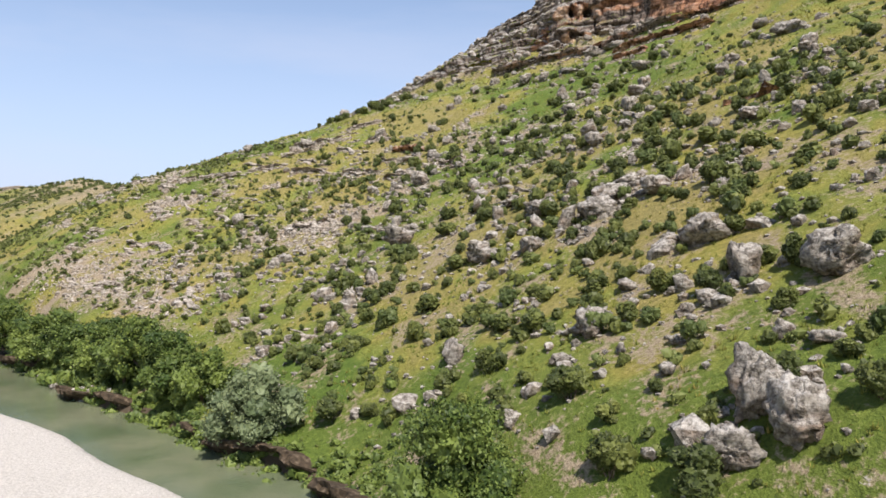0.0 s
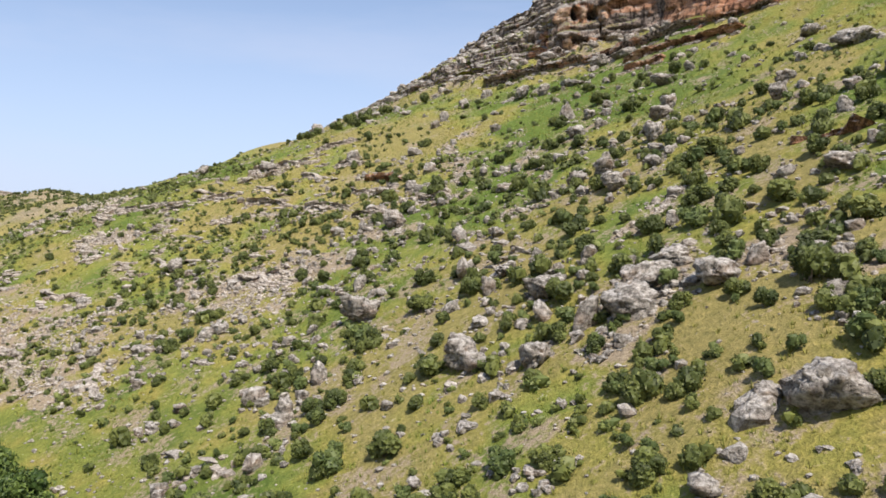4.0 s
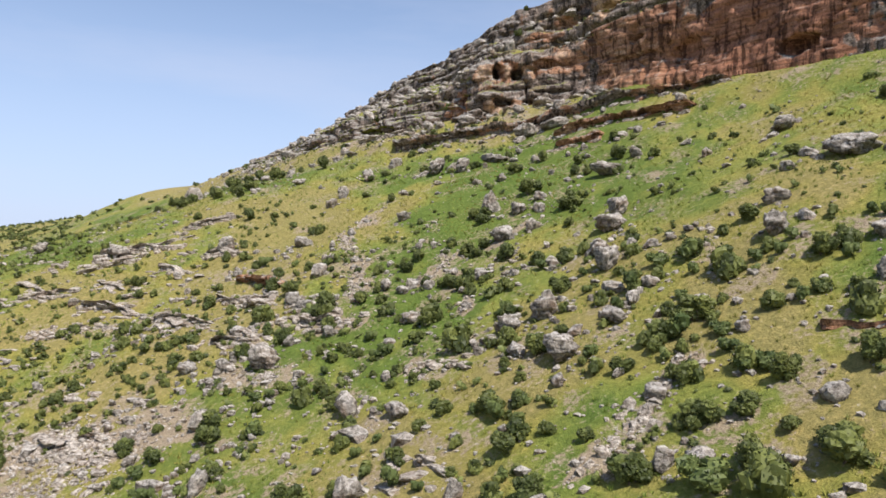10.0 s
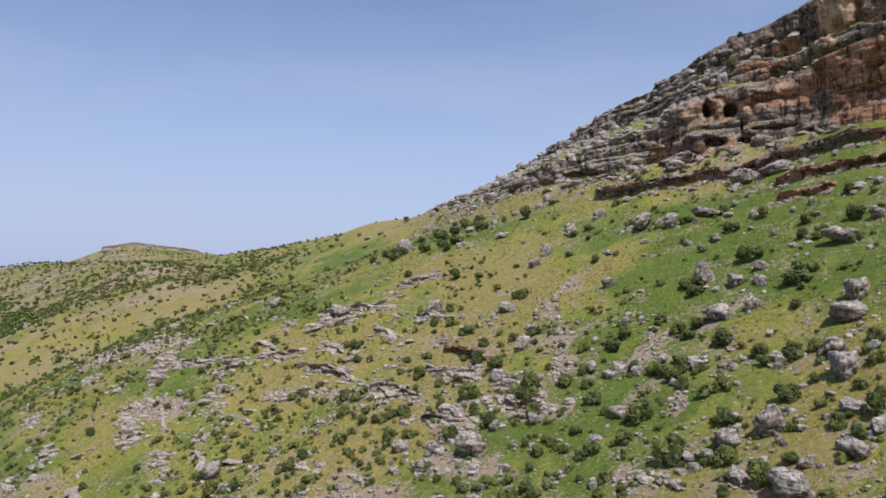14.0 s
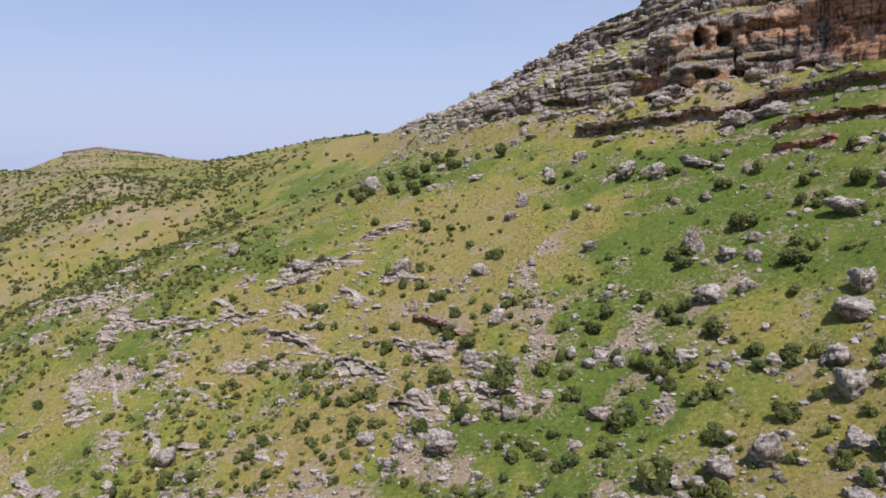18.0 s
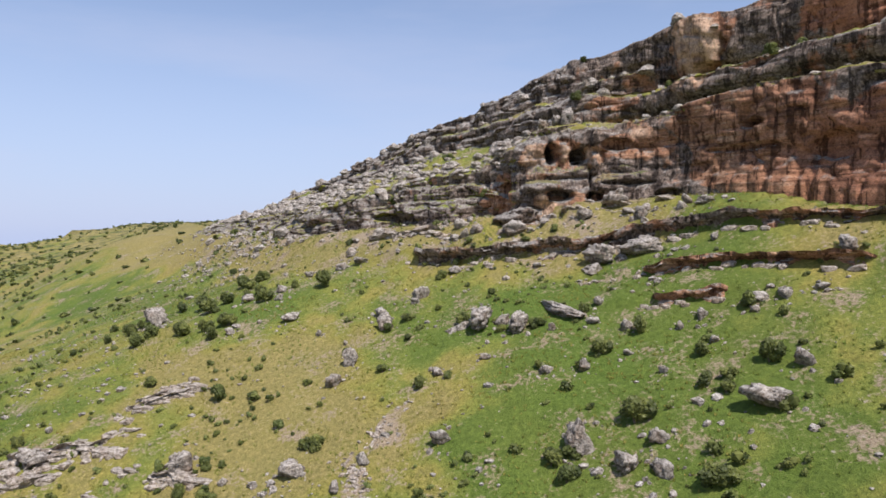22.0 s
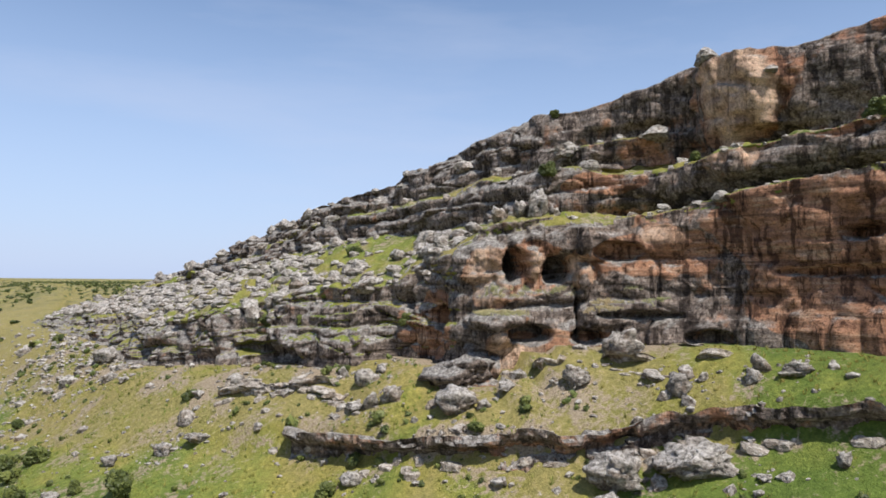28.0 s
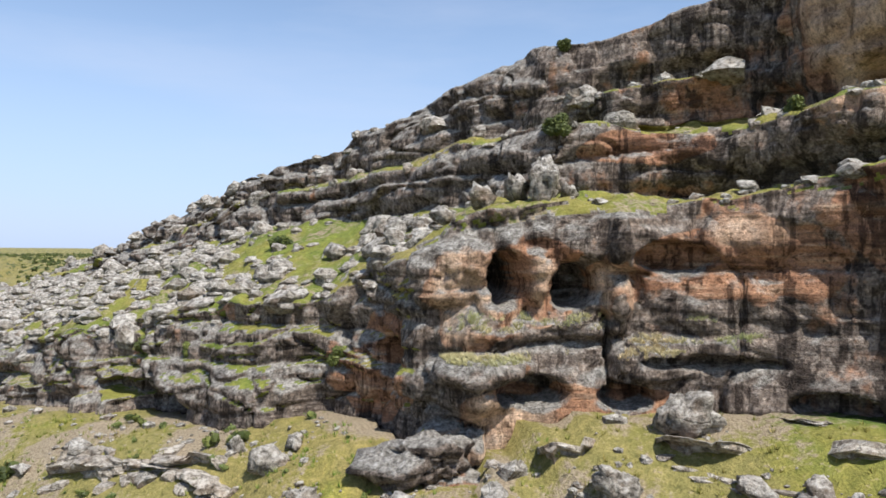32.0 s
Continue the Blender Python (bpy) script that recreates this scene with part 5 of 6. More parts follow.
# the pale rim of the far flat-topped hill
terrace_face([(-485 + .83 * p + 6, 812 + .55 * p - 9) for p in (-37, -20, 0, 20, 45, 70)], 71.3, LEDGE_STONE, "pale broken rim of rock along a flat hilltop", 3.5, .3, whole=True)
# the undercut earth bank of the river
for k in range(7):
    t_ = np.linspace(27 + 15 * k, 41.5 + 15 * k, 9)
    mid = 24.9 + river_bend(t_) + 3.9 + .5 * np.sin(t_ / 2.3) - .8 * np.sin(t_ / 11) - .5 * np.sin(t_ / 4.3 + 1)
    terrace_face(list(zip(-.72 * t_ + .69 * mid, .69 * t_ + .72 * mid)), k + 40.5, EARTH, "dark brown undercut earth bank at the water's edge", .45, .7)
k = 60
for line, high in TERRACES:
    for (ax, ay), (bx, by) in zip(line[:-1], line[1:]):
        k += 1
        rock_ledge(ax, ay, bx, by, min(high, .6), k, 2.2)
for k in range(34):
    u, v = rng.uniform(92, 205), rng.uniform(16, 74)
    size = rng.uniform(1.5, 5)
    g = rng.normal(0, .35)
    du, dv = size * math.cos(g), size * math.sin(g)
    x, y = -.57 * u + .82 * v, .82 * u + .57 * v
    rock_ledge(x, y, x - .57 * du + .82 * dv, y + .82 * du + .57 * dv, float(rng.uniform(.5, 1.2)), 100 + k)
for k in range(16):
    u, v = rng.uniform(115, 205), rng.uniform(14, 44)
    x, y = -.57 * u + .82 * v, .82 * u + .57 * v
    if float(river_offset(np.array(x), np.array(y))) > 14:
        size = rng.uniform(3, 8)
        rock_ledge(x, y, x - .57 * size, y + .82 * size, float(rng.uniform(.8, 1.8)), 200 + k)

# rubble on the cliff's ledges, along its brink and at its foot
tree_of_cliff = BVHTree.FromPolygons([v.co[:] for v in cliff.data.vertices], [p.vertices[:] for p in cliff.data.polygons])


def on_cliff(xs, ys):
    out = []
    for a, b in zip(xs, ys):
        hit = tree_of_cliff.ray_cast(Vector((a, b, 130)), Vector((0, 0, -1)))
        out.append(hit[0].z if hit[0] is not None and hit[1].z > .35 else np.nan)
    return np.array(out)


def between(a, b, lo, hi, m, span):
    """Spots between two of the cliff's lines, over a stretch of its foot from one place to another."""
    i0, i1 = [int(np.argmin(np.hypot(foot_line[:, 0] - p, foot_line[:, 1] - q))) for p, q in span]
    i = rng.integers(min(i0, i1), max(i0, i1), m)
    t = rng.uniform(lo, hi, m)[:, None]
    p = matched(a, FOOT, NL)[i] * (1 - t) + matched(b, FOOT, NL)[i] * t
    return p[:, 0], p[:, 1]


# ---- plants ----
def leaf_quads(centres, normals, size, r):
    """Small pointed leaves, two triangles each, round the given centres."""
    m = len(centres)
    a = r.normal(size=(m, 3)) + normals * .8
    a /= np.linalg.norm(a, axis=1)[:, None]
    b = np.cross(a, r.normal(size=(m, 3)))
    b /= np.linalg.norm(b, axis=1)[:, None]
    c = np.cross(a, b)
    sz = (size * r.uniform(.6, 1.35, m))[:, None]
    v = np.stack([centres - b * sz, centres + c * sz * .55, centres + b * sz, centres - c * sz * .55], 1).reshape(-1, 3)
    return v, np.arange(4 * m).reshape(-1, 4)


def crown_points(r, m, lobes, flat=.85):
    """Points through a crown made of uneven lobes: centre and radius each."""
    which = r.integers(len(lobes), size=m)
    lb = np.array(lobes)[which]
    d = r.normal(size=(m, 3))
    d /= np.linalg.norm(d, axis=1)[:, None]
    k = r.uniform(.35, 1, m) ** .3
    k = k * (1 + .22 * vnoise(d[:, 0] * 3 + which, d[:, 1] * 3, d[:, 2] * 3))
    return lb[:, :3] + d * (lb[:, 3] * k)[:, None] * np.array([1, 1, flat]), d


def limb(verts, faces, a, b, ra, rb, sides=6, bend=.08, r=None):
    a, b = np.array(a, float), np.array(b, float)
    ax = (b - a) / np.linalg.norm(b - a)
    p = np.cross(ax, [.3, .9, .2])
    p /= np.linalg.norm(p)
    q = np.cross(ax, p)
    k0 = len(verts)
    steps = 5
    off = r.normal(size=3) * bend * np.linalg.norm(b - a)
    for i in range(steps):
        t = i / (steps - 1)
        c = a + (b - a) * t + off * math.sin(math.pi * t)
        rad = ra + (rb - ra) * t
        for k in range(sides):
            g = 2 * math.pi * k / sides
            verts.append(c + (p * math.cos(g) + q * math.sin(g)) * rad)
    for i in range(steps - 1):
        for k in range(sides):
            faces.append((k0 + i * sides + k, k0 + i * sides + (k + 1) % sides, k0 + (i + 1) * sides + (k + 1) % sides, k0 + (i + 1) * sides + k))


def body_of(lobes, r, shrink, base):
    """The close-grown inside of a crown: a rough ball in each lobe."""
    vs, fs = [], []
    for k, (x, y, z, rad) in enumerate(lobes):
        d = base[0]
        lump = shrink * rad * (1 + .3 * vnoise(d[:, 0] * 2.4 + k, d[:, 1] * 2.4, d[:, 2] * 2.4) + .3 * vnoise(d[:, 0] * 7 + k, d[:, 1] * 7, d[:, 2] * 7) + .25 * (r.random(len(d)) - .5))
        fs.append(base[1] + k * len(d))
        vs.append(np.array([x, y, z]) + d * lump[:, None])
    return np.concatenate(vs), np.concatenate(fs)


def crown_mesh(lobes, r, leaves, size, shrink, base, flat=.9):
    c, d = crown_points(r, leaves, lobes, flat)
    c[:, 2] = np.maximum(c[:, 2], .02)
    v, f = leaf_quads(c, d, size, r)
    bv, bf = body_of(lobes, r, shrink, base)
    return np.concatenate([v, bv]), f, bf + len(v)


def joined_mesh(name, v, quads, tris, mat):
    """One mesh of leaves (quads) and body (triangles)."""
    me = bpy.data.meshes.new(name)
    me.from_pydata(v.tolist(), [], quads.tolist() + tris.tolist())
    me.materials.append(mat)
    me.update()
    return me


def make_plant(seed, high, wide, leaves, size, leaf, stems, name):
    """Stems and crown meshes for one kind of plant, standing at the origin."""
    r = np.random.default_rng(seed)
    lobes = []
    for k in range(9 if stems > 1 else 30):
        g, q = r.uniform(0, 6.28), (r.uniform(0, .34) if stems > 1 else .42 * r.uniform(0, 1) ** .6) * wide
        low, top = (.10, .58) if stems > 1 else (.20, .84)
        hz = r.uniform(low, top) * high
        taper = 1 if hz < .6 * high else .6
        lobes.append((math.cos(g) * q * taper, math.sin(g) * q * taper, hz, (r.uniform(.19, .31) if stems > 1 else r.uniform(.11, .21)) * wide))
    v, f, bf = crown_mesh(lobes, r, leaves, size, .76 if stems > 1 else .6, ICO3)
    crown = joined_mesh("crown", v, f, bf, leaf)
    vs, fs = [], []
    for k in range(stems):
        g = r.uniform(0, 6.28)
        base = (.06 * wide * math.cos(g) * (stems > 1), .06 * wide * math.sin(g) * (stems > 1), -.12 * high)
        top = (r.uniform(-.2, .2) * wide, r.uniform(-.2, .2) * wide, .62 * high) if stems > 1 else (.03 * wide, 0, .7 * high)
        limb(vs, fs, base, top, .035 * high if stems == 1 else .022 * high, .008 * high, 6, .08, r)
        if stems == 1:
            for lb in lobes[:8]:
                z0 = r.uniform(.18, .5) * high
                limb(vs, fs, (.02 * wide, 0, z0), lb[:3], .014 * high, .004 * high, 5, .1, r)
    return mesh_from("trunk", np.array(vs), np.array(fs), BARK), crown


def plant(name, meshes, x, y, z, scale, turn, label, category, group):
    ob = new(name, None)
    ob.matrix_world = Matrix.LocRotScale((x, y, z), Euler((0, 0, turn)), scale)
    for nm, me in zip(("trunk", "crown"), meshes):
        p = new(nm, me)
        p.parent = ob
    return tagged(ob, label, category, group=group)


SHRUB_KINDS = [make_plant(40 + k, .9, 1.0, 2200, .026, LEAF, 4, "shrub") for k in range(7)]
shrub_at = []


def put_shrub(x, y, wid, label="rounded dark green shrub on the stony slope", z=None):
    shrub_at.append((x, y))
    z = z_at(x, y) if z is None else z
    w = wid * rng.uniform(.9, 1.15)
    plant("shrub", SHRUB_KINDS[int(rng.integers(len(SHRUB_KINDS)))], x, y, z, (w, w * rng.uniform(.85, 1.1), w * rng.uniform(.8, 1.15)), rng.uniform(0, 6.3), label, "shrub", "shrubs on the hillside")


for x, y, wid in SHRUBS:
    if wid > 3.2:
        for g in (0.4, 2.5, 4.6):
            put_shrub(x + .34 * wid * math.cos(g), y + .34 * wid * math.sin(g), wid * .52)
    else:
        put_shrub(x, y, wid)
tries = 0
while len(shrub_at) < 292 and tries < 9000:
    tries += 1
    u, v = rng.uniform(8, 185), rng.uniform(26, 116)
    x, y = -.57 * u + .82 * v, .82 * u + .57 * v
    dense = .95 if (24 < v < 84 and u < 122) else .22
    dense *= .35 + .65 * float(smooth(-.2, .35, fbm(np.array(x / 11), np.array(y / 11), 1.9, 2)))
    if rng.random() > dense or y < 29 or min((x - a) ** 2 + (y - b) ** 2 for a, b in shrub_at) < 5:
        continue
    if float(from_cliff(np.array([x]), np.array([y]))[0][0]) > -6 or float(river_offset(np.array(x), np.array(y))) < 9:
        continue
    put_shrub(x, y, float(rng.uniform(.8, 2.0)), "small dark green shrub among grass and stones")

TREE_KINDS = [make_plant(70 + k, 1.0, .95, 5600, .0205, LEAF_TREE, 1, "tree") for k in range(4)]
WILLOW = make_plant(90, 1.0, 1.15, 8000, .017, LEAF_WILLOW, 1, "tree")
# trees along the river: x, y, height
BANK_TREES = [(-70, 111, 9), (-64, 104, 8.4), (-60, 98.5, 9.2), (-55.5, 95.5, 8), (-52, 91, 8.8), (-47.5, 88, 9.2), (-44, 84.2, 8.4), (-41, 86, 7.5), (-38.5, 80.4, 9), (-34.5, 77, 8.6), (-31, 73.5, 9), (-28, 71, 8.2), (-25, 68, 7.6), (-22, 65.5, 7), (-77, 118, 9), (-84, 126, 8.5), (-92, 134, 9)]
for k, (x, y, h) in enumerate(BANK_TREES):
    plant("tree", TREE_KINDS[k % 4], x, y, z_at(x, y), (h * rng.uniform(.7, .95), h * rng.uniform(.7, .95), h * rng.uniform(.66, 1.02)), rng.uniform(0, 6.3), "leafy green tree on the river bank, dense crown", "tree", "trees along the river")
plant("tree", WILLOW, -15.2, 57, z_at(-15.2, 57), (7, 6.6, 6.4), 1.0, "pale silvery green willow at the water's edge", "tree", "trees along the river")
NEAR_TREE = make_plant(95, 1.0, .95, 15000, .0125, LEAF_TREE, 1, "tree")
plant("tree", NEAR_TREE, 0.4, 36.2, z_at(0.4, 36.2), (8.6, 8.2, 9.0), 2.0, "tall dark green tree with a broad leafy crown", "tree", "trees along the river")

# ---- small things in their hundreds ----
def scatter(name, base_v, base_f, xs, ys, zs, sizes, mat, label, category, squash=(.6, 1.0), flat=True):
    m, k = len(xs), len(base_v)
    g = rng.uniform(0, 6.28, m)
    c, s = np.cos(g)[:, None], np.sin(g)[:, None]
    sx = sizes[:, None]
    bx, by, bz = base_v[None, :, 0], base_v[None, :, 1], base_v[None, :, 2]
    tall = rng.uniform(*squash, m)[:, None]
    v = np.stack([xs[:, None] + (bx * c - by * s) * sx, ys[:, None] + (bx * s + by * c) * sx * .9, zs[:, None] + bz * sx * tall], -1)
    f = base_f[None] + (np.arange(m) * k)[:, None, None]
    ob = new(name, mesh_from(name, v.reshape(-1, 3), f.reshape(-1, base_f.shape[1]), mat, smooth_faces=not flat))
    return tagged(ob, label, category, kind="stuff")


def spots(m, lo_u, hi_u, lo_v, hi_v, keep):
    u, v = rng.uniform(lo_u, hi_u, m), rng.uniform(lo_v, hi_v, m)
    x, y = -.57 * u + .82 * v, .82 * u + .57 * v
    ok = (rng.random(m) < keep(x, y, u, v)) & (from_cliff(x, y)[0] < -.5) & (river_offset(x, y) > 6)
    return x[ok], y[ok]


stone_v = rock_shape(5, ICO1, 8, .1) * 1.0
x, y = spots(30000, 5, 210, 20, 128, lambda x, y, u, v: .05 + .12 * (v < 80) * (u < 120) + (.12 + .3 * (v < 80)) * smooth(.05, .5, fbm(x / 9, y / 9, 4.2, 3)) + .8 * bare_ground(x, y))
scatter("loose_stones", stone_v, ICO1[1], x, y, ground_z(x, y), rng.lognormal(-1.3, .6, len(x)), LIMESTONE, "pale grey loose stones scattered over the slope", "stones", (.5, .9))

# the rubble of the bare patches
cx, cy = [], []
for ax, ay, bx, by, half in SCREE:
    m = int(min(2600, 5.5 * (math.hypot(bx - ax, by - ay) + half) * 2 * half))
    t_ = rng.uniform(-.05, 1.05, m)
    cx.append(ax + (bx - ax) * t_ + rng.normal(0, .5 * half, m))
    cy.append(ay + (by - ay) * t_ + rng.normal(0, .5 * half, m))
x, y = np.concatenate(cx), np.concatenate(cy)
ok = (from_cliff(x, y)[0] < -.5) & (river_offset(x, y) > 8) & (fbm(x / 2.6, y / 2.6, 5.7, 3) > -.28)
x, y = x[ok], y[ok]
for k in range(2):
    scatter("scree", rock_shape(215 + k, ICO1, 9, .12), ICO1[1], x[k::2], y[k::2], ground_z(x[k::2], y[k::2]), rng.lognormal(-1.25, .5, len(x[k::2])), LEDGE_STONE, "grey and brown rubble covering the bare patches", "scree", (.45, .9))

# fragments fallen from the boulders
bx = np.repeat([q[0] for q in BOULDERS], 9)
by = np.repeat([q[1] for q in BOULDERS], 9)
bw = np.repeat([q[2] for q in BOULDERS], 9)
g, q = rng.uniform(0, 6.28, len(bx)), rng.uniform(.4, 1.2, len(bx)) * bw
x, y = bx + q * np.cos(g), by + q * np.sin(g)
ok = from_cliff(x, y)[0] < -.5
x, y, bw = x[ok], y[ok], bw[ok]
scatter("rock_fragments", rock_shape(15, ICO2, 9, .1), ICO2[1], x, y, ground_z(x, y), bw * rng.lognormal(-1.75, .5, len(x)), LIMESTONE, "broken pale fragments lying round the boulders", "stones", (.5, .9))

# nests of broken rock where the slope is stoniest
cu, cv_ = rng.uniform(8, 122, 150), rng.uniform(26, 86, 150)
cx, cy = np.repeat(-.57 * cu + .82 * cv_, 9), np.repeat(.82 * cu + .57 * cv_, 9)
x, y = cx + rng.normal(0, .95, len(cx)), cy + rng.normal(0, .95, len(cx))
ok = (river_offset(x, y) > 9) & (from_cliff(x, y)[0] < -3) & (y > 27)
x, y = x[ok], y[ok]
for k in range(3):
    scatter("rock_fragments", rock_shape(115 + k, ICO2, 11, .1), ICO2[1], x[k::3], y[k::3], ground_z(x[k::3], y[k::3]) + .05, rng.lognormal(-.62, .5, len(x[k::3])), LIMESTONE, "nests of broken white and grey rocks between the shrubs", "stones", (.6, 1.1))

# grass tussocks: a few bent blades each
def tussock(blades, r):
    v, f = [], []
    for k in range(blades):
        g, lean = r.uniform(0, 6.28), r.uniform(.15, .7)
        c, s = math.cos(g), math.sin(g)
        b = np.array([c, s, 0]) * r.uniform(0, .35)
        w = np.array([-s, c, 0]) * .10
        tip = b + np.array([c * lean, s * lean, r.uniform(.7, 1.1)])
        v += [b - w, b + w, tip]
        f.append((3 * k, 3 * k + 1, 3 * k + 2))
    return np.array(v), np.array(f)


def grass_material(name, a, c):
    m, n, l, b = material(name, 0.8)
    geo = n.new("ShaderNodeNewGeometry")
    r = ramp(n, l, geo.outputs["Random Per Island"], [(0.0, a), (1.0, c)])
    patch = ramp(n, l, noise_node(n, l, geo.outputs["Position"], 0.06, 4), [(0.38, (0.75, 1.0, 0.7)), (0.62, (1.25, 1.02, 1.1))])
    l.new(mix(n, l, 1.0, r, patch, "MULTIPLY"), b.inputs["Base Color"])
    return m


GRASS = grass_material("grass_blades", (0.115, 0.155, 0.028), (0.26, 0.24, 0.058))
tuft_v, tuft_f = tussock(7, np.random.default_rng(3))
x, y = spots(62000, 5, 200, 20, 134, lambda x, y, u, v: .25 + .75 * smooth(-.2, .4, fbm(x / 6, y / 6, 8.8, 3)) * (1 - bare_ground(x, y)))
scatter("grass_tussocks", tuft_v, tuft_f, x, y, ground_z(x, y) - .03, rng.uniform(.16, .42, len(x)), GRASS, "tufts of green and straw coloured grass", "grass", (.6, 1.1))

# low scrub: small on the near slope, larger far away
def scrub_mesh(seed, leaves, size):
    r = np.random.default_rng(seed)
    lobes = [(r.uniform(-.2, .2), r.uniform(-.2, .2), r.uniform(.12, .4), r.uniform(.2, .3)) for k in range(4)]
    v, f, bf = crown_mesh(lobes, r, leaves, size, .76, ICO2 if leaves > 300 else ICO1)
    return v, np.concatenate([f[:, [0, 1, 2]], f[:, [0, 2, 3]], bf])


for k in range(3):
    x, y = spots(2900, 5, 215, 22, 122, lambda x, y, u, v: (.16 + .6 * smooth(-.1, .4, fbm(x / 12, y / 12, 1.9, 2))) * np.where((v < 86) & (u < 130), 1, .45))
    cv, cf = scrub_mesh(20 + k, 100, .07)
    scatter("low_scrub", cv, cf, x, y, ground_z(x, y) - .05, rng.lognormal(-.15, .38, len(x)), (LEAF, LEAF_LIGHT, LEAF)[k], "low dark green scrub and seedlings in the grass", "scrub", (.8, 1.25))
    m = 5200
    x, y = rng.uniform(-620, 60, m), rng.uniform(150, 860, m)
    d, zf, zb, deep = from_cliff(x, y)
    u = -.57 * x + .82 * y
    ok = ((d < -3) | (d > deep + 2)) & (u > 195) & (rng.random(m) < .25 + .75 * smooth(-.15, .3, fbm(x / 45, y / 45, 3.9, 3)))
    x, y = x[ok], y[ok]
    fv, ff = scrub_mesh(30 + k, 12, .25)
    scatter("far_scrub", fv, ff, x, y, ground_z(x, y) - .1, rng.uniform(1.4, 3.4, len(x)), LEAF, "scattered dark green bushes on the far hills", "scrub")
x = rng.uniform(-330, -90, 900)
t_ = rng.uniform(330, 640, 900)
mid = 24.9 + river_bend(t_) + rng.normal(0, 9, 900)
x, y = -.72 * t_ + .69 * mid, .69 * t_ + .72 * mid
fv, ff = scrub_mesh(37, 55, .15)
scatter("gully_thicket", fv, ff, x, y, ground_z(x, y) - .1, rng.uniform(2.5, 5, len(x)), LEAF_TREE, "dense green thicket along the valley bottom", "thicket")

for name, mesh_seed, (a, b, lo, hi, m, span), mean, label in (
        ("ledge_rocks", 81, (EDGE_LOW, BACK_LOW, -.02, 1.0, 1750, ((25, 178), (-40, 290))), .12, "grey limestone rocks strewn over the grassy ledge"),
        ("ledge_rocks", 82, (EDGE_HIGH, BACK_HIGH, 0, 1.0, 260, ((60, 143), (-40, 290))), -.5, "grey limestone rocks lying along the upper ledge"),
        ("brink_rocks", 83, (BACK_HIGH, BRINK, .55, 1.15, 150, ((70, 123), (-40, 290))), .15, "weathered grey rocks along the cliff's brink"),
        ("ledge_rocks", 84, (EDGE_LOW, BACK_LOW, .1, 1.0, 60, ((60, 143), (25, 178))), -.6, "small grey rocks on the grassy ledge")):
    x, y = between(a, b, lo, hi, m, span)
    if m > 1000:
        ok = fbm(x / 6, y / 6, 2.1, 3) > -.42 - .6 * smooth(-6, 12, -x)
        x, y = x[ok], y[ok]
    z = on_cliff(x, y)
    ok = ~np.isnan(z)
    scatter(name, rock_shape(mesh_seed, ICO2, 11, .09), ICO2[1], x[ok], y[ok], z[ok] - .08, np.minimum(rng.lognormal(mean, .55, int(ok.sum())), 2.6), LIMESTONE, label, "rocks", (.4, .85), flat=True)
x, y = spots(9000, 120, 260, 84, 140, lambda x, y, u, v: smooth(-22, -2, from_cliff(x, y)[0]) * (.06 + .8 * smooth(165, 190, u) * (1 - smooth(212, 232, u))))
scatter("foot_rubble", rock_shape(85, ICO2, 11, .09), ICO2[1], x, y, ground_z(x, y), rng.lognormal(-.75, .55, len(x)), LIMESTONE, "broken grey rocks at the foot of the cliff", "rubble", (.5, .9))

# thorn bushes over the stony lower slope towards the valley's end
for k in range(2):
    x, y = spots(2600, 105, 250, 8, 66, lambda x, y, u, v: .12 + .75 * smooth(-.15, .35, fbm(x / 14, y / 14, 6.6, 3)))
    cv, cf = scrub_mesh(64 + k, 70, .08)
    scatter("low_scrub", cv, cf, x, y, ground_z(x, y) - .05, rng.lognormal(-.1, .35, len(x)), LEAF, "dark thorny bushes dotted over the stony slope", "scrub", (.7, 1.1))

# taller shrubs in the thick of the slope, and undergrowth along the bank
for k in range(3):
    x, y = spots(470, 5, 128, 26, 86, lambda x, y, u, v: .05 + .18 * (u < 80) + .3 * (u < 62) * (v > 44) + .55 * smooth(-.15, .35, fbm(x / 10, y / 10, 1.9, 2)))
    cv, cf = scrub_mesh(50 + k, 420, .04)
    scatter("shrub_thicket", cv, cf, x, y, ground_z(x, y) - .05, rng.lognormal(.4, .3, len(x)), (LEAF, LEAF, LEAF_LIGHT)[k], "thick green shrubs crowding the stony slope", "shrubs", (.9, 1.3))
t_ = rng.uniform(28, 135, 760)
mid = 24.9 + river_bend(t_) + 3.3 + rng.exponential(1.3, 760)
x, y = -.72 * t_ + .69 * mid, .69 * t_ + .72 * mid
cv, cf = scrub_mesh(57, 160, .062)
scatter("bank_undergrowth", cv, cf, x, y, ground_z(x, y) - .1, rng.lognormal(.3, .35, len(x)), LEAF_TREE, "dense green undergrowth along the river bank", "undergrowth", (.7, 1.2))
t_ = rng.uniform(28, 135, 420)
mid = 24.9 + river_bend(t_) + rng.normal(3.3, .7, 420)
x, y = -.72 * t_ + .69 * mid, .69 * t_ + .72 * mid
scatter("bank_stones", rock_shape(87, ICO2, 11, .09), ICO2[1], x, y, ground_z(x, y), rng.lognormal(-.7, .5, len(x)), LIMESTONE, "brown and grey stones along the water's edge", "stones", (.5, .9))

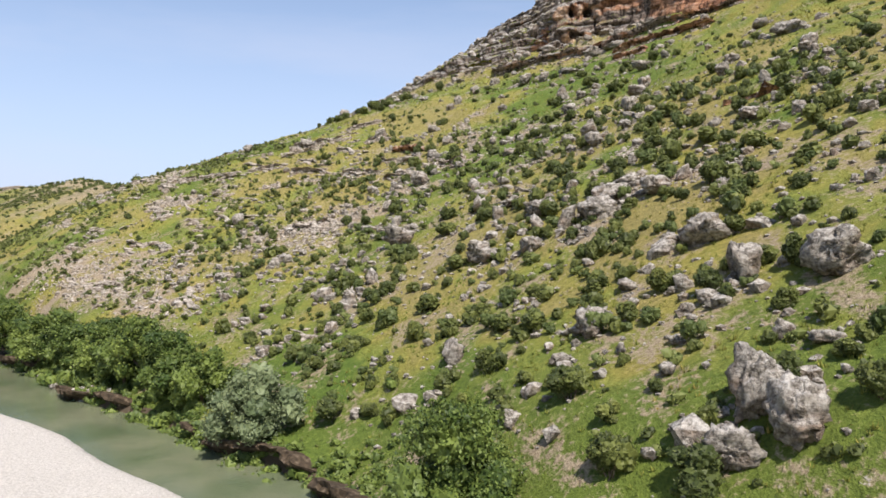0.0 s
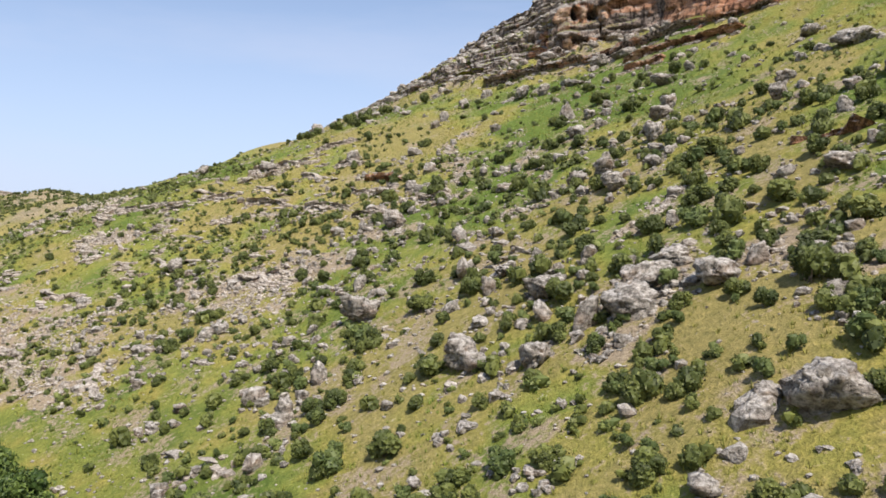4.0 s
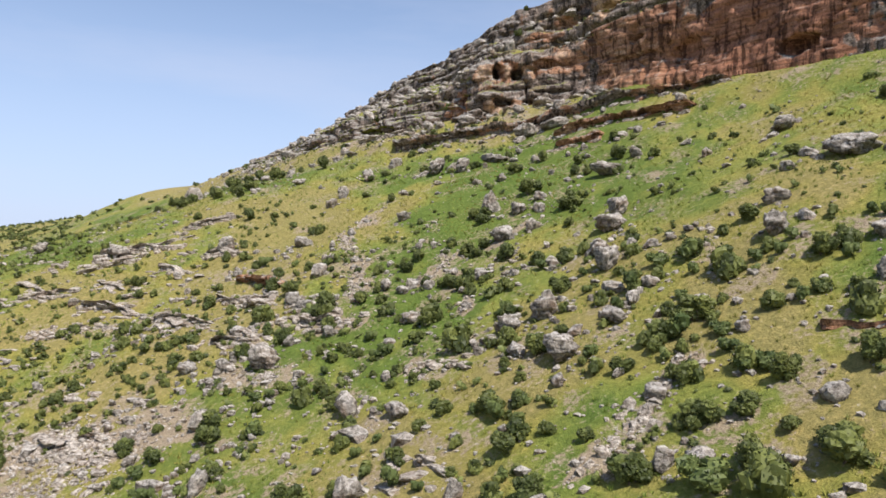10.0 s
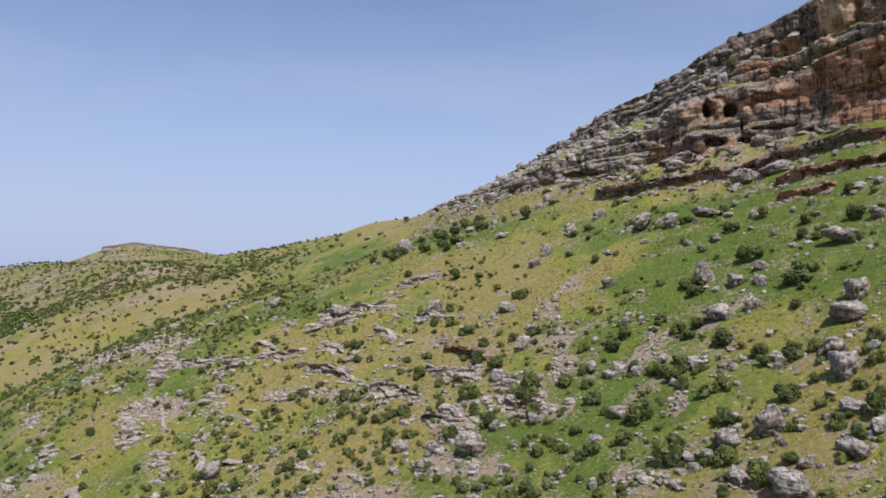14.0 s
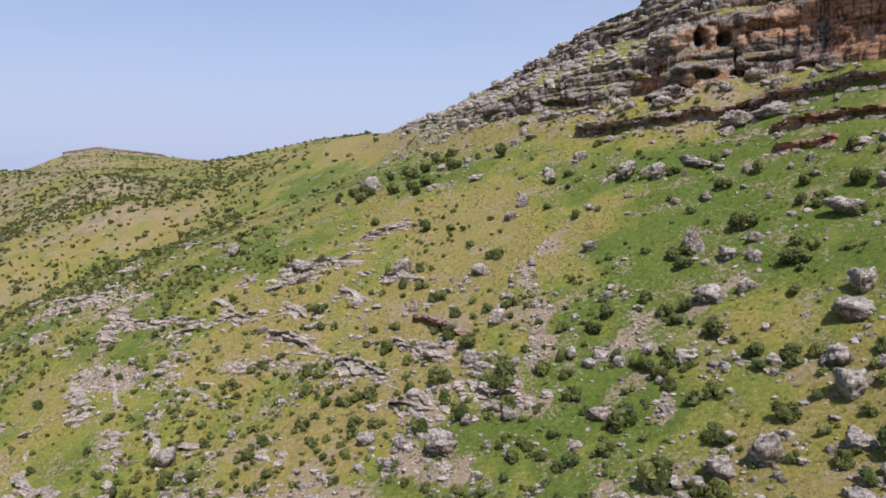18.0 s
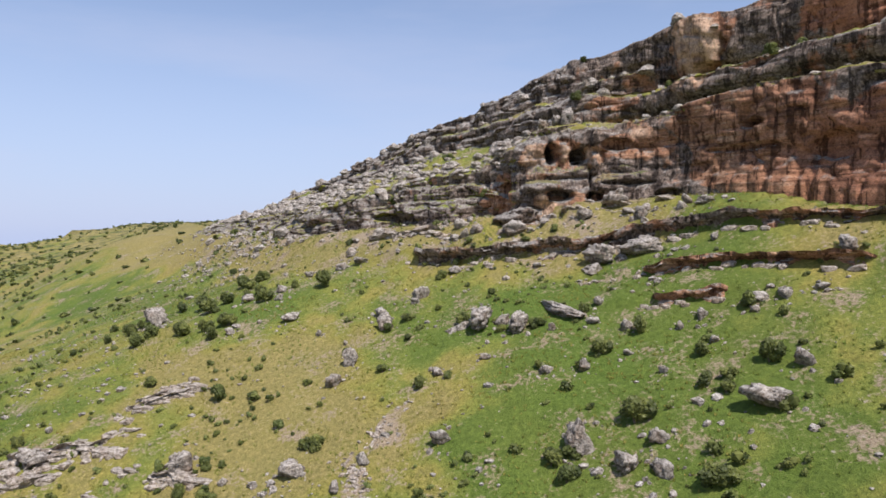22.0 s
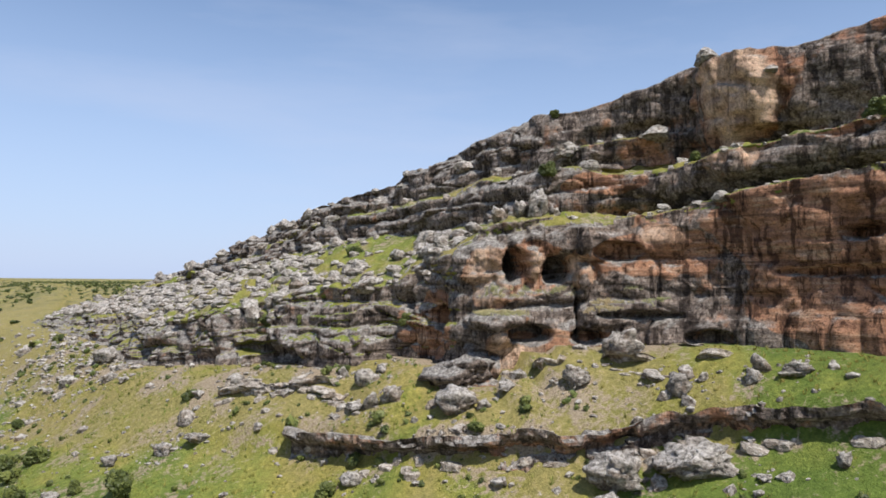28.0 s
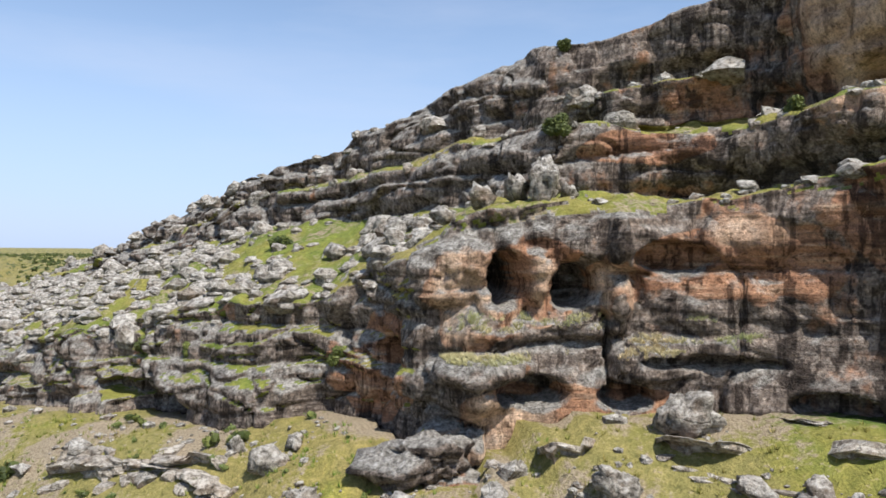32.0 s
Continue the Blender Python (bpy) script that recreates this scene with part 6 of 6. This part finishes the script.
# rocks stacked on the ledge over the caves, and shrubs rooted in the cliff
for x, y, wid, tall in ((34.6, 176.6, 2.6, 1.35), (33.0, 177.4, 1.9, 1.0), (31.2, 178.6, 2.2, .8), (29.6, 181, 1.8, .7), (36.2, 177.2, 1.5, .8), (27.5, 186, 2.0, .8), (24.0, 192, 2.1, .7), (44.5, 171.8, 1.3, .6)):
    z = float(on_cliff([x], [y])[0])
    if z == z:
        put_boulder(x, y, wid, z=z, tall=tall, label="pale grey rock standing on the cliff's ledge", group="rocks on the cliff ledge")
for x, y, z, wid in ((35.6, 178.2, 83.6, 2.4), (35.2, 179.2, 85, 1.8), (39.2, 184.5, 90.2, 1.7), (55.5, 160, 84.9, 2.6), (58.5, 158.5, 85, 1.8), (61, 156.5, 93.4, 2.6), (10.4, 196.2, 66.2, 2.0), (15, 193, 66.4, 1.3), (19.5, 201, 75, 1.9), (12, 205, 71.5, 1.6), (23.2, 183.2, 67, 1.6), (48, 172.5, 82.8, 1.5)):
    p = tree_of_cliff.find_nearest(Vector((x, y, z)))[0]
    put_shrub(p.x, p.y, wid, "bright green shrub rooted in the limestone cliff", z=p.z - .15)

# dry grass on the shelf below the caves
x, y = rng.uniform(28, 45, 9000), rng.uniform(169.5, 175.5, 9000)
tops = [tree_of_cliff.ray_cast(Vector((a, b, 70.6)), Vector((0, 0, -1))) for a, b in zip(x, y)]
ok = np.array([h[0] is not None and h[0].z > 68.1 and h[1].z > .6 for h in tops])
z = np.array([h[0].z if h[0] is not None else 0 for h in tops])[ok]
STRAW = grass_material("dry_grass", (0.42, 0.35, 0.20), (0.60, 0.51, 0.33))
scatter("shelf_grass", tuft_v, tuft_f, x[ok], y[ok], z - .03, rng.uniform(.14, .32, int(ok.sum())), STRAW, "straw coloured dry grass fringing the rock shelf", "grass", (.6, 1.1))
put_shrub(-2.4, 127.6, 2.3, "dark green bush beside a rock outcrop")

# the outcrop at the foot of the cave wall: a dark lip over a reddish base, and a boulder with its companion
for name, at_, size, seed, warmth, label in (("rock_outcrop", (26.9, 173.4, 63.3), (6.6, 4.4, 3.1), 131, 0.0, "dark flat-topped rock lip jutting from the cliff's foot"),
                                              ("rock_outcrop", (27.7, 173.6, 62.3), (6.2, 3.6, 2.8), 132, 1.0, "reddish undercut rock at the cliff's foot")):
    me = mesh_from(name, rock_shape(seed, ICO4), ICO4[1], CLIFF)
    me.attributes.new("fresh", "FLOAT", "POINT").data.foreach_set("value", np.full(len(me.vertices), warmth, np.float32))
    ob = new(name, me)
    ob.matrix_world = Matrix.LocRotScale(at_, Euler((0, 0, -.45)), size)
    tagged(ob, label, "rock outcrop", group="outcrops under the caves")
put_boulder(39.1, 169.4, 3.5, tall=.9, sink=.42, which=6, label="pointed grey boulder leaning at the foot of the cliff")
put_boulder(26.9, 168.2, 1.3, tall=.7)

# thorn bushes over the stony flank at the valley's end
for k in range(2):
    x, y = spots(2300, 235, 420, 4, 100, lambda x, y, u, v: (.15 + .75 * smooth(-.15, .3, fbm(x / 18, y / 18, 3.6, 3))) * (1 - .7 * smooth(62, 85, v)))
    cv, cf = scrub_mesh(66 + k, 50, .10)
    scatter("low_scrub", cv, cf, x, y, ground_z(x, y) - .05, rng.lognormal(.25, .4, len(x)), LEAF, "dark thorny bushes dotted over the far stony flank", "scrub", (.7, 1.1))
